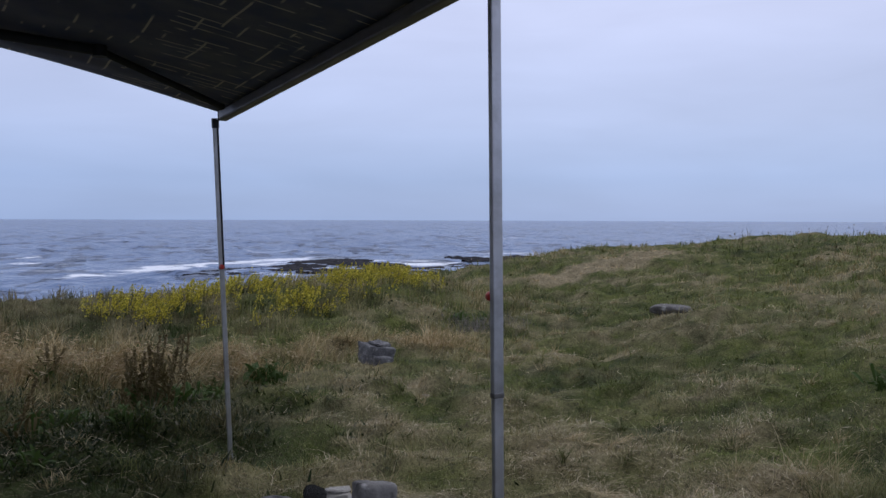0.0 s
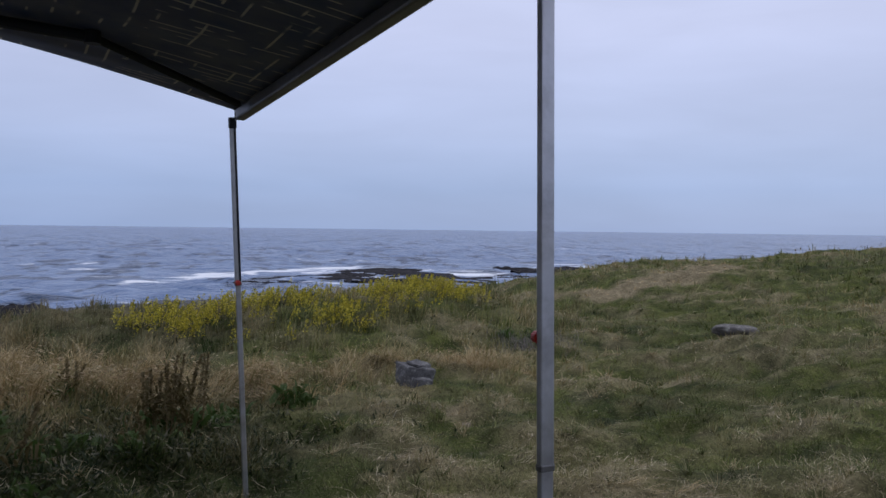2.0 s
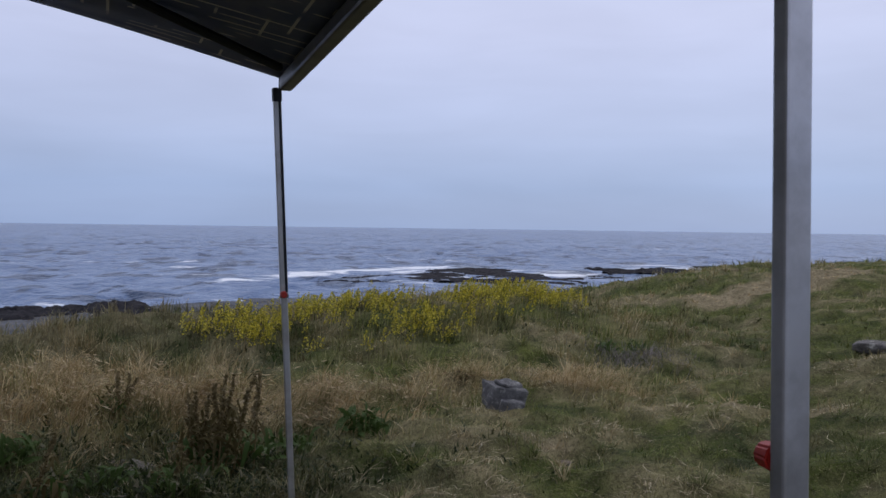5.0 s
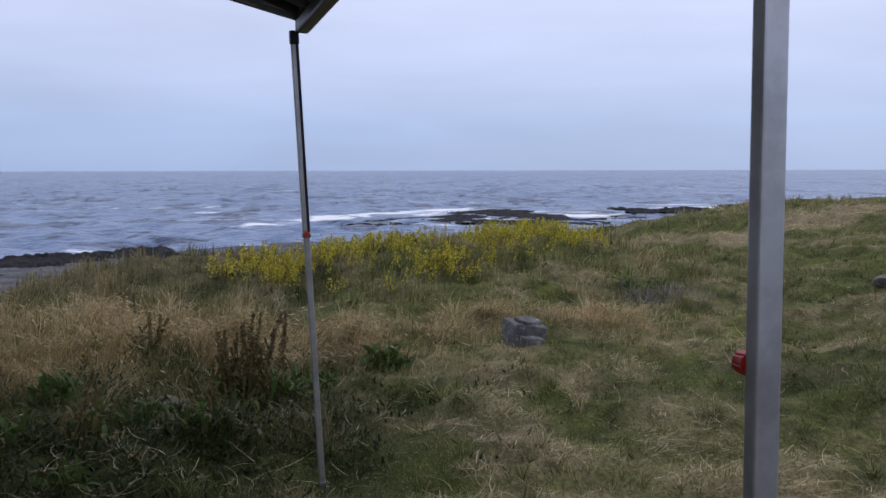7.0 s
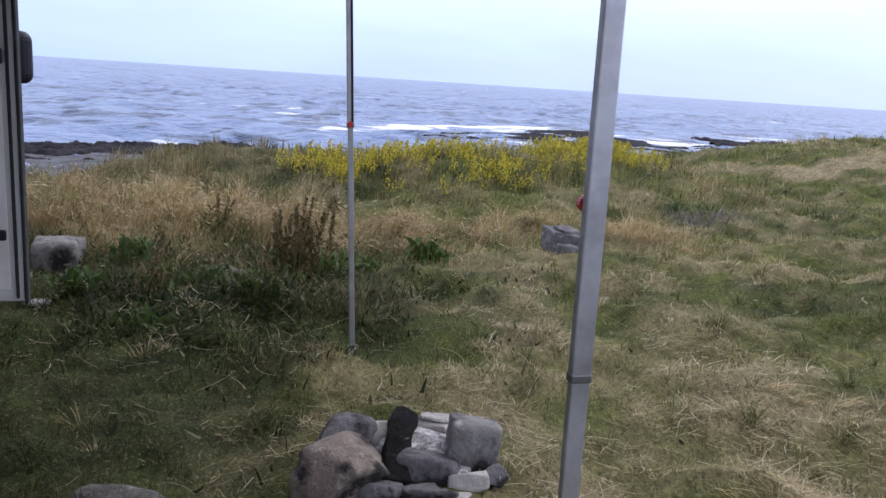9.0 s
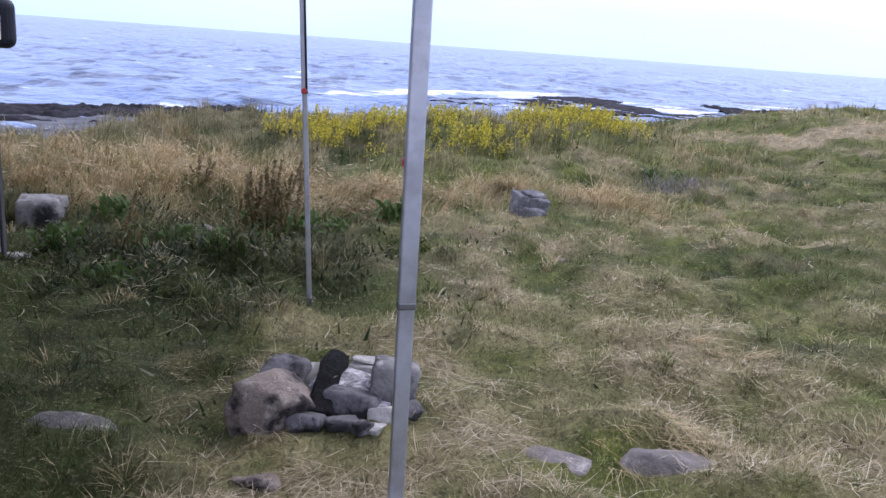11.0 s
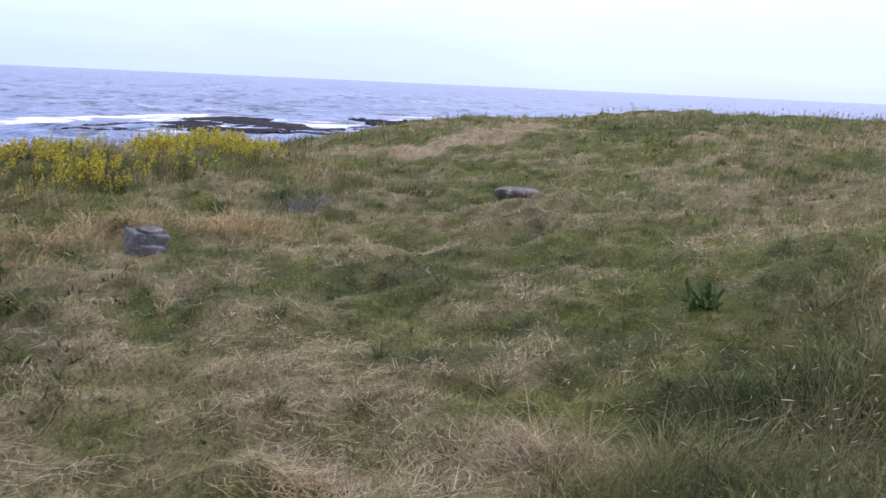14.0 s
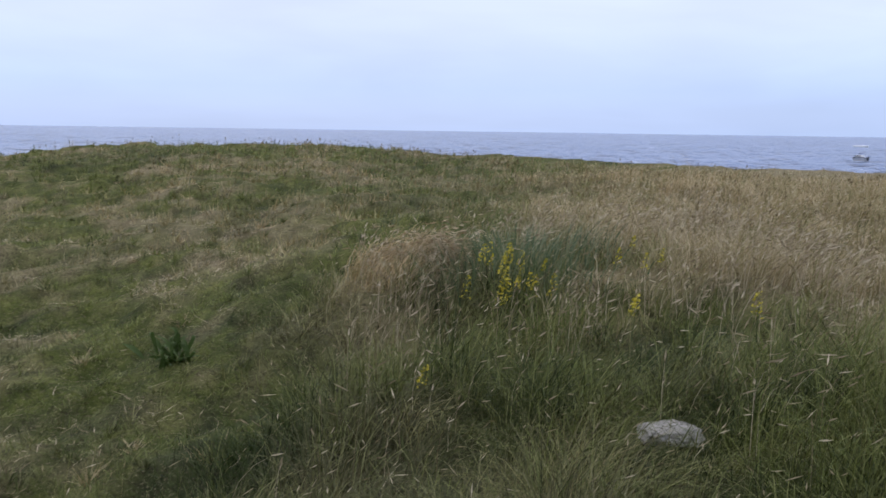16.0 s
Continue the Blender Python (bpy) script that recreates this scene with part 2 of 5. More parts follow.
def ash_material():
    m, n, bsdf = material("white_ash")
    co = n.add("ShaderNodeTexCoord").outputs["Object"]
    col = n.ramp(n.noise(co, 22.0, 6.0, 0.7, distortion=1.0), [(0.36, (0.03, 0.03, 0.03)), (0.5, (0.28, 0.27, 0.27)), (0.66, (0.62, 0.60, 0.60))])
    n.link(col, bsdf.inputs["Base Color"])
    bsdf.inputs["Roughness"].default_value = 0.95
    bump(n, bsdf, n.noise(co, 40.0, 5.0), 0.8, 0.01)
    return m


GROUND, SEA, CANOPY, ASH = ground_material(), sea_material(), canopy_material(), ash_material()
TURF = grass_material("turf_blades", thin=0.25)
STRAW = blade_material("dead_straw", [(0.0, (0.20, 0.155, 0.088)), (0.5, (0.37, 0.308, 0.198)), (1.0, (0.62, 0.54, 0.385))])
SEEDS = blade_material("grass_seed_heads", [(0.0, (0.22, 0.18, 0.09)), (0.5, (0.40, 0.340, 0.215)), (1.0, (0.62, 0.545, 0.39))])
STALK = blade_material("olive_stalk", [(0.0, (0.075, 0.092, 0.022)), (0.6, (0.150, 0.158, 0.048)), (1.0, (0.32, 0.285, 0.14))])
BRUSH = blade_material("grey_brush", [(0.0, (0.10, 0.09, 0.08)), (0.6, (0.20, 0.18, 0.165)), (1.0, (0.34, 0.31, 0.29))], thin=0.1)
LYME = blade_material("lyme_grass", [(0.0, (0.055, 0.090, 0.042)), (0.6, (0.135, 0.182, 0.092)), (1.0, (0.30, 0.33, 0.21))])
HAY_HEAD = blade_material("hay_seed_heads", [(0.0, (0.20, 0.135, 0.07)), (0.5, (0.42, 0.32, 0.19)), (1.0, (0.66, 0.55, 0.37))])
YELLOW = blade_material("yellow_blossom", [(0.0, (0.14, 0.17, 0.03)), (0.35, (0.33, 0.285, 0.035)), (0.7, (0.57, 0.48, 0.045)), (1.0, (0.74, 0.64, 0.12))], thin=0.3)
LEAF = blade_material("broad_leaf", [(0.0, (0.026, 0.055, 0.013)), (1.0, (0.070, 0.110, 0.028))])
DRY_LEAF = blade_material("withered_leaf", [(0.0, (0.045, 0.040, 0.016)), (0.5, (0.090, 0.075, 0.030)), (1.0, (0.17, 0.12, 0.055))])
WEED_LEAF = blade_material("weed_leaf", [(0.0, (0.010, 0.018, 0.006)), (0.4, (0.021, 0.034, 0.010)), (0.75, (0.042, 0.050, 0.018)), (0.88, (0.080, 0.078, 0.038)), (1.0, (0.21, 0.195, 0.14))])
STEM = blade_material("green_stem", [(0.0, (0.05, 0.075, 0.025)), (1.0, (0.13, 0.14, 0.055))])
DOCK = blade_material("rusty_seed", [(0.0, (0.095, 0.074, 0.034)), (0.6, (0.19, 0.146, 0.070)), (1.0, (0.30, 0.245, 0.135))], thin=0.15)
GREY_STONE = stone_material("grey_stone", (0.075, 0.070, 0.066), (0.27, 0.255, 0.24), (0.42, 0.41, 0.37))
BLUE_STONE = stone_material("dark_boulder", (0.075, 0.074, 0.076), (0.24, 0.237, 0.24), (0.38, 0.375, 0.36))
WARM_STONE = stone_material("warm_sandstone", (0.165, 0.133, 0.108), (0.37, 0.312, 0.262), (0.42, 0.385, 0.345), scale=9.0, soot=0.05, speckle=0.35, relief=0.8)
BLOCK_STONE = stone_material("weathered_block", (0.13, 0.125, 0.12), (0.31, 0.30, 0.285), (0.38, 0.375, 0.365), scale=6.0, soot=0.03, speckle=0.25, relief=0.5)
TURF_STONE = stone_material("sunken_stone", (0.115, 0.102, 0.094), (0.27, 0.245, 0.225), (0.36, 0.345, 0.32), scale=8.0, speckle=0.35, relief=0.6)
PALE_STONE = stone_material("pale_stone", (0.28, 0.265, 0.24), (0.58, 0.56, 0.52), scale=10.0, speckle=0.25, relief=0.5)
SOOT_STONE = stone_material("sooty_stone", (0.07, 0.066, 0.07), (0.25, 0.24, 0.245), scale=8.0, soot=0.12, speckle=0.3, relief=0.6)
REEF = stone_material("wet_reef_rock", (0.010, 0.010, 0.013), (0.050, 0.048, 0.054), scale=0.9, gloss=0.08)
CHAR = stone_material("charred_wood", (0.006, 0.006, 0.006), (0.022, 0.021, 0.021), scale=22.0, relief=1.0, gloss=0.12)
ALU = plain_material("anodised_aluminium", (0.50, 0.50, 0.52), 0.42, 0.75, grain=0.06, scale=25.0, dirt=(0.30, 0.29, 0.29), dirt_scale=9.0)
ALU_DARK = plain_material("weathered_aluminium", (0.15, 0.145, 0.14), 0.45, 0.55, grain=0.08, scale=25.0)
RED = plain_material("red_plastic", (0.42, 0.025, 0.015), 0.45, grain=0.12)
BLACK = plain_material("black_plastic", (0.014, 0.016, 0.022), 0.55, grain=0.15, gloss=0.25)
RUBBER = plain_material("black_rubber", (0.022, 0.022, 0.022), 0.75, grain=0.2)
SHELL = plain_material("cream_fibreglass", (0.62, 0.60, 0.56), 0.4, grain=0.03, dirt=(0.48, 0.45, 0.40), dirt_scale=2.0)
PANEL = plain_material("grey_door_lining", (0.80, 0.76, 0.71), 0.6, grain=0.05, dirt=(0.52, 0.48, 0.44))
WHITE = plain_material("white_gelcoat", (0.78, 0.78, 0.77), 0.35, grain=0.03)
STEEL = plain_material("painted_steel_rim", (0.35, 0.35, 0.36), 0.4, 0.6, grain=0.05)


def glass_material(name, tint, mirror=False):
    m, n, bsdf = material(name)
    bsdf.inputs["Base Color"].default_value = (*tint, 1)
    bsdf.inputs["Roughness"].default_value = 0.03
    bsdf.inputs["Metallic"].default_value = 1.0 if mirror else 0.0
    return m


MIRROR, DARK_GLASS = glass_material("mirror_glass", (0.85, 0.87, 0.9), True), glass_material("tinted_window", (0.01, 0.011, 0.012))


# ---- making things ----
def thing(name, label, category, at=(0, 0, 0), turn=0.0, group="", kind=""):
    ob = new(name)
    ob.matrix_world = pose(*at, 0, 0, turn)
    return tagged(ob, label, category, group, kind)


def mesh_of(name, bm, mat, smooth=True):
    me = bpy.data.meshes.new(name)
    bm.normal_update()
    bm.to_mesh(me)
    bm.free()
    me.materials.append(mat)
    if smooth:
        me.polygons.foreach_set("use_smooth", [True] * len(me.polygons))
    return me


def part(name, bm, mat, parent=None, label="", m=None, smooth=False):
    ob = new(name, mesh_of(name, bm, mat, smooth))
    if parent:
        ob.parent = parent
    if m is not None:
        ob.matrix_basis = m
    return tagged(ob, label)


def raw_mesh(name, verts, quads, tris, mat):
    """One mesh from arrays of corners, four-sided and three-sided faces."""
    me = bpy.data.meshes.new(name)
    me.vertices.add(len(verts))
    me.vertices.foreach_set("co", np.asarray(verts, np.float32).ravel())
    loops = np.concatenate([np.ravel(quads), np.ravel(tris)]).astype(np.int32)
    start = np.concatenate([np.arange(len(quads)) * 4, len(quads) * 4 + np.arange(len(tris)) * 3]).astype(np.int32)
    me.loops.add(len(loops))
    me.loops.foreach_set("vertex_index", loops)
    me.polygons.add(len(start))
    me.polygons.foreach_set("loop_start", start)
    me.update(calc_edges=True)
    me.polygons.foreach_set("use_smooth", [True] * len(start))
    me.materials.append(mat)
    return me


def box(sx, sy, sz, bevel=0.0, at=(0, 0, 0), segments=2):
    bm = bmesh.new()
    bmesh.ops.create_cube(bm, size=1, matrix=Matrix.Translation(at) @ Matrix.Diagonal((sx, sy, sz, 1)))
    if bevel:
        bmesh.ops.bevel(bm, geom=bm.edges[:], offset=bevel, segments=segments, affect="EDGES", profile=0.5)
    return bm


def rod(a, b, r, sides=12, r2=None):
    a, b = Vector(a), Vector(b)
    bm = bmesh.new()
    m = Matrix.Translation((a + b) / 2) @ (b - a).to_track_quat("Z", "Y").to_matrix().to_4x4()
    bmesh.ops.create_cone(bm, cap_ends=True, segments=sides, radius1=r, radius2=r if r2 is None else r2, depth=(b - a).length, matrix=m)
    return bm


def lump(size, seed, cuts=9, rough=0.08, subdiv=3, boxy=0.35, sink=0.25, chip=(0.55, 0.86)):
    """A stone: a rounded block with flats struck off it and a worn, uneven skin. Its foot is at z = 0, sunk a little."""
    rng = np.random.default_rng(seed)
    bm = bmesh.new()
    bmesh.ops.create_icosphere(bm, subdivisions=subdiv, radius=1)
    v = np.array([p.co[:] for p in bm.verts])
    v = v / (np.abs(v).max(1, keepdims=True) ** boxy)
    for _ in range(cuts):
        d = rng.normal(size=3)
        d /= np.linalg.norm(d)
        over = v @ d - rng.uniform(*chip)
        v -= np.where(over > 0, over, 0)[:, None] * d * 0.92
    for p, co in zip(bm.verts, v):
        k = 1 + rough * (noise.noise(Vector(co) * 1.7 + Vector((seed * 3.1, 0, 0))) + 0.5 * noise.noise(Vector(co) * 4.3 + Vector((0, seed, 0))))
        p.co = Vector(co) * k
    lo = min(p.co.z for p in bm.verts)
    for p in bm.verts:
        p.co = Vector((p.co.x * size[0] / 2, p.co.y * size[1] / 2, (p.co.z - lo) / 2 * size[2] - sink * size[2]))
    return bm


def crag(blocks, seed, soft=0.02, rough=0.012, skew=0.3):
    """An angular stone: struck blocks (size, place, turn) grown together, edges worn, skin uneven."""
    rng = np.random.default_rng(seed)
    whole = bmesh.new()
    for (sx, sy, sz), (px, py, pz), turn in blocks:
        bm = bmesh.new()
        for cx, cy, cz in itertools.product((-1, 1), repeat=3):
            j = rng.uniform(-skew, 0.10, 3)
            bm.verts.new(((cx + cx * j[0]) * sx / 2, (cy + cy * j[1]) * sy / 2, (cz + cz * j[2] * 0.8) * sz / 2))
        for _ in range(4):
            d = Vector(rng.normal(size=3)).normalized()
            bm.verts.new((d.x * sx * 0.52, d.y * sy * 0.52, d.z * sz * 0.5))
        hull = bmesh.ops.convex_hull(bm, input=bm.verts[:])
        bmesh.ops.delete(bm, geom=list({v for v in hull["geom_interior"] + hull["geom_unused"] if isinstance(v, bmesh.types.BMVert)}), context="VERTS")
        bmesh.ops.dissolve_limit(bm, angle_limit=radians(9), verts=bm.verts[:], edges=bm.edges[:])
        bmesh.ops.bevel(bm, geom=bm.edges[:], offset=soft, segments=3, affect="EDGES", profile=0.5)
        bmesh.ops.triangulate(bm, faces=bm.faces[:])
        for _ in range(3):
            long = [e for e in bm.edges if e.calc_length() > 0.035]
            bmesh.ops.subdivide_edges(bm, edges=long, cuts=1)
            bmesh.ops.triangulate(bm, faces=bm.faces[:])
        bm.normal_update()
        for v in bm.verts:
            p = v.co * 9 + Vector((seed * 1.7, 0, 0))
            v.co += v.normal * rough * (noise.noise(p) + 0.6 * noise.noise(p * 2.7))
        bm.transform(pose(px, py, pz, 0, 0, turn))
        me = bpy.data.meshes.new("block")
        bm.to_mesh(me)
        bm.free()
        whole.from_mesh(me)
        bpy.data.meshes.remove(me)
    return whole


# ---- the lie of the land ----
SEA_Z = -4.6


def ease(a, b, x):
    t = np.clip((np.asarray(x, float) - a) / (b - a), 0, 1)
    return t * t * (3 - 2 * t)


def lattice(ix, iy, seed):
    h = np.sin(ix * 127.1 + iy * 311.7 + seed * 74.7) * 43758.5453
    return h - np.floor(h)


def wave_noise(x, y, scale, seed=0):
    """Smooth noise over the plan, 0 to 1."""
    x, y = np.asarray(x, float) * scale, np.asarray(y, float) * scale
    ix, iy = np.floor(x), np.floor(y)
    fx, fy = x - ix, y - iy
    fx, fy = fx * fx * (3 - 2 * fx), fy * fy * (3 - 2 * fy)
    a, b = lattice(ix, iy, seed), lattice(ix + 1, iy, seed)
    c, d = lattice(ix, iy + 1, seed), lattice(ix + 1, iy + 1, seed)
    return (a + (b - a) * fx) * (1 - fy) + (c + (d - c) * fx) * fy


def inland(x, y):
    """Metres from the brink of the bank; negative beyond it."""
    west = x + 4.4 + 0.5 * np.sin(y * 0.5)
    slant = (8.0 * (x + 3.4) - 6.2 * (y - 6.2)) / 10.1
    north = 17.0 - y + 0.10 * x + 1.2 * np.sin(x * 0.25)
    east = 30.0 - 0.85 * x - 0.2 * y + 1.2 * np.sin(y * 0.4)
    k = 1.2
    s = np.minimum(np.minimum(west, slant), np.minimum(north, east))
    t = np.exp(-k * np.clip(west - s, 0, 30)) + np.exp(-k * np.clip(slant - s, 0, 30)) + np.exp(-k * np.clip(north - s, 0, 30)) + np.exp(-k * np.clip(east - s, 0, 30))
    return s - np.log(t) / k + 0.6 * (wave_noise(x, y, 0.5, 4) - 0.5)


def tussock(x, y):
    """Hummocks of matted turf, a hand's width to a pace across."""
    a, b, c = wave_noise(x, y * 1.2, 2.1, 3), wave_noise(x + 0.3 * y, y, 4.3, 5), wave_noise(x, y, 9.0, 6)
    return 0.13 * (a - 0.5) + 0.12 * (b - 0.5) + 0.055 * (c - 0.5)


def height(x, y):
    x, y = np.asarray(x, float), np.asarray(y, float)
    u = x - 0.4 * y
    rise = 0.69 * ease(1.8, 7.5, u) * (1 - 0.62 * ease(12, 25, u))
    crest = 0.77 * np.exp(-(((y - 13.8) / 5.2) ** 2)) * ease(1.9, 7.4, x - 0.1 * (y - 13)) * (1 - ease(9, 18, u) * 0.6)
    land = 0.02 + rise + crest * (1 - 0.55 * rise / 0.75)
    land += 0.27 * np.exp(-(((x + 0.1) / 1.8) ** 2 + ((y - 5.8) / 1.2) ** 2)) + 0.30 * np.exp(-(((x - 1.4) / 1.4) ** 2 + ((y - 7.9) / 1.8) ** 2))
    along, across = 0.77 * (x + 0.5) + 0.64 * (y - 7.5), 0.77 * (y - 7.5) - 0.64 * (x + 0.5)
    land += 0.29 * np.exp(-((along / 2.4) ** 2 + (across / 1.4) ** 2)) + 0.10 * np.exp(-(((x + 3.0) / 1.2) ** 2 + ((y - 5.3) / 1.0) ** 2))
    land += 0.17 * np.exp(-(((0.8 * (x + 3.1) - 0.6 * (y - 6.0)) / 0.8) ** 2 + ((0.6 * (x + 3.1) + 0.8 * (y - 6.0)) / 1.9) ** 2))
    land += 0.19 * np.exp(-(((x - 5.1) / 1.5) ** 2 + ((y - 5.2) / 1.5) ** 2))
    land += 0.12 * np.exp(-(((x - 4.4) / 1.5) ** 2 + ((y - 13.2) / 2.0) ** 2))
    land += 0.15 * ease(-1.2, -3.6, x) * ease(7.5, 4.5, y)
    flat = np.exp(-(((x - 1) / 3.0) ** 2 + ((y + 1) / 3.0) ** 2))
    land += (0.14 * (wave_noise(x, y, 0.45, 1) - 0.5) + 0.07 * (wave_noise(x, y, 1.3, 2) - 0.5)) * (1 - 0.75 * flat) + tussock(x, y)
    d = inland(x, y)
    drop = ease(0.3, -9.0, d)
    beach = -4.0 - 0.0115 * np.clip(-d - 9, 0, 400) - 0.08 * np.clip(-d - 44, 0, 60) + 0.12 * (wave_noise(x, y, 0.3, 7) - 0.5)
    return land * (1 - drop) + beach * drop


def ground_z(x, y):
    return float(height(x, y))


WIND = -0.4


def blob(x, y, cx, cy, rx, ry):
    return np.exp(-(((x - cx) / rx) ** 2 + ((y - cy) / ry) ** 2))


def fields(x, y):
    """What grows at a spot: length in metres, dryness, rust, how flat it lies, how lush or painted with shade."""
    n1, n2, n3 = wave_noise(x, y, 0.9, 31), wave_noise(x, y, 2.2, 33), wave_noise(x, y, 0.4, 35)
    n4, n5 = wave_noise(x + 0.4 * y, y, 4.6, 37), wave_noise(x, y, 0.55, 39)
    n6, n7 = wave_noise(x, y * 1.3, 8.5, 49), wave_noise(x, y * 1.4, 6.0, 53)
    dry = 0.12 - 0.07 * ease(2.0, 3.2, x) * ease(0.0, 1.2, y) + 0.16 * ease(3.4, 2.0, x) * ease(4.4, 3.0, y) + 0.7 * (n1 - 0.5) + 0.8 * (n2 - 0.5) + 0.8 * (n4 - 0.5) + 0.7 * (n6 - 0.5)
    length = 0.045 + 0.055 * n2
    flat = 0.62 + 0.0 * x
    rust = 0.15 + 0.5 * (n3 - 0.3)
    # long growth east of the lawn
    bound = np.where(x < 5.2, -1.55 + (x - 3.0) * 0.72, 0.05 + 0.02 * (x - 5.2)) + 0.55 * np.clip(x - 6.8, 0, 12) + 0.7 * (n1 - 0.5)
    wide = 0.4 + 0.4 * np.clip(x - 4.8, 0, 6)
    east = ease(-1.0, 1.0, (bound - y - 0.15 + 0.5 * wide * (n2 - 0.5)) / wide) * ease(2.5, 3.3, x)
    length = length * (1 - east) + east * (0.13 + 0.32 * wave_noise(x, y, 2.3, 47))
    flat = flat * (1 - east) + east * (0.56 + 0.42 * n2)
    dry = dry * (1 - east) + east * (0.0 + 0.14 * ease(0.4, 0.8, n1) * n2 + 0.06 * ease(0.4, 0.75, n5) + 0.12 * ease(0.5, 0.8, n4) + 0.74 * ease(5.9, 7.5, x + 1.5 * (n1 - 0.5) + 1.0 * (n2 - 0.5) + 0.8 * (n4 - 0.5)))
    dry = dry + 0.10 * east * ease(4.8, 4.0, x) * ease(0.3, 0.6, n2)
    dry = dry + 0.16 * east * ease(4.9, 5.6, x) * ease(7.5, 6.0, x) * ease(0.3, 0.7, n4)
    rust = rust + 0.15 * east * ease(6.3, 8.0, x)
    # the rise towards the ridge
    ridge = ease(4.0, 7.5, x - 0.15 * y) * ease(-0.5, 2.0, y) + ease(8.5, 12.5, y) * ease(2.0, 4.0, x)
    ridge = np.clip(ridge, 0, 1) * (1 - east)
    length = length * (1 - ridge) + ridge * (0.07 + 0.07 * n2)
    flat = flat * (1 - ridge) + ridge * 0.62
    dry = dry * (1 - ridge) + ridge * (0.21 + 0.8 * (n1 - 0.5) + 0.9 * (n2 - 0.5) + 0.9 * (n4 - 0.5) + 0.6 * (n6 - 0.5))
    rust = rust + ridge * 0.35
    # weeds and dry hay west of the lawn
    west = ease(0.12, -0.6, x + 0.30 * np.clip(y - 0.9, 0, 2) + 0.6 * (n1 - 0.5)) * ease(-1.4, 0.4, y)
    length = length * (1 - west) + west * (0.09 + 0.15 * ease(0.35, 0.75, n2))
    dry = dry * (1 - west) + west * (0.02 + 0.24 * n2 + 0.35 * ease(0.55, 0.85, n4))
    # shade beside awning and motorhome painted in: darker green, less straw
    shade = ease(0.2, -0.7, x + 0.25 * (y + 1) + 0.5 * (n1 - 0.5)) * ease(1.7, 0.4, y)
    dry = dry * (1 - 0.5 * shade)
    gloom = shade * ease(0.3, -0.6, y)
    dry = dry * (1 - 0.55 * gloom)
    hay = np.clip(1.25 * blob(x, y, -2.5, 2.3, 1.3, 0.95) + 1.0 * blob(x, y, -1.1, 2.7, 1.0, 0.6) + 0.8 * blob(x, y, -3.9, 1.4, 1.2, 1.3) + 0.6 * blob(x, y, -2.9, 3.4, 1.3, 0.7), 0, 1)
    length = length * (1 - hay) + hay * (0.24 + 0.14 * n1)
    flat = flat * (1 - hay) + hay * (0.62 + 0.3 * n2)
    dry = dry * (1 - hay) + hay * (0.50 + 1.0 * (n2 - 0.4) + 1.2 * (n4 - 0.5))
    rust = rust + hay * 0.28
    # hay flattened along the foot of the bank, north of the lawn
    mat = np.clip(1.2 * blob(x, y, 0.40, 3.5, 0.6, 0.5) + 1.1 * blob(x, y, -0.55, 2.95, 0.45, 0.45) + 1.2 * blob(x, y, 1.8, 3.9, 0.6, 0.38) + 0.6 * blob(x, y, 1.1, 4.3, 1.0, 0.35), 0, 1)
    length = length * (1 - mat) + mat * 0.30
    flat = flat * (1 - mat) + mat * (0.72 + 0.25 * n2)
    dry = dry * (1 - mat) + mat * (0.85 + 0.5 * (n4 - 0.5))
    rust = rust + mat * 0.25
    # flower bed and the brow behind it
    bed = ease(-0.35, 0.25, y - 4.3 - 1.15 * np.clip(x + 0.2, 0, 9)) * ease(3.6, 2.3, x) + 0.0 * x
    length = length * (1 - bed) + bed * (0.13 + 0.10 * n2)
    flat = flat * (1 - bed) + bed * (0.35 + 0.2 * n2)
    dry = dry * (1 - bed) + bed * (0.26 + 0.7 * (n2 - 0.4) + 0.5 * (n4 - 0.5))
    # feathery growth between the flowers and the knoll
    plume = np.clip(1.1 * blob(x, y, 2.7, 6.6, 0.9, 0.9) + 0.9 * blob(x, y, 3.3, 8.2, 1.0, 1.1) + 0.7 * blob(x, y, 1.7, 5.1, 0.6, 0.4), 0, 1)
    length = length * (1 - plume) + plume * (0.14 + 0.10 * n2)
    flat = flat * (1 - plume) + plume * (0.3 + 0.3 * n2)
    dry = dry * (1 - plume) + plume * (0.34 + 0.9 * (n4 - 0.5) + 0.5 * (n2 - 0.5))
    # the track worn up the knoll
    worn = ease(0.75, 0.3, np.abs(y - 10.1 + 0.25 * (n2 - 0.5) - 0.42 * np.clip(x - 4.3, 0, 2.2) - 0.95 * np.clip(x - 6.5, 0, 9))) * ease(3.9, 4.6, x) * ease(8.6, 7.8, x)
    # bleached and lush patches on the lawn, the worn track up the knoll
    pale = np.clip(0.55 * blob(x, y, 0.1, -0.45, 0.35, 0.25) + 0.8 * blob(x, y, 2.25, -0.27, 0.35, 0.3) + 0.85 * blob(x, y, 2.9, -1.42, 0.42, 0.36) + 0.3 * blob(x, y, 1.9, -1.0, 0.7, 0.3) + 0.6 * blob(x, y, 1.9, -0.3, 0.85, 1.3) + 0.45 * blob(x, y, 3.0, 0.7, 0.5, 0.3) + 0.15 * blob(x, y, 1.0, -0.5, 0.6, 0.3)
                   + 1.6 * worn + 1.2 * blob(x, y, 5.8, -0.33, 0.42, 0.25) + 0.6 * blob(x, y, 5.2, -1.0, 0.4, 0.3) + 0.5 * blob(x, y, 7.3, 3.6, 1.2, 0.7), 0, 1)
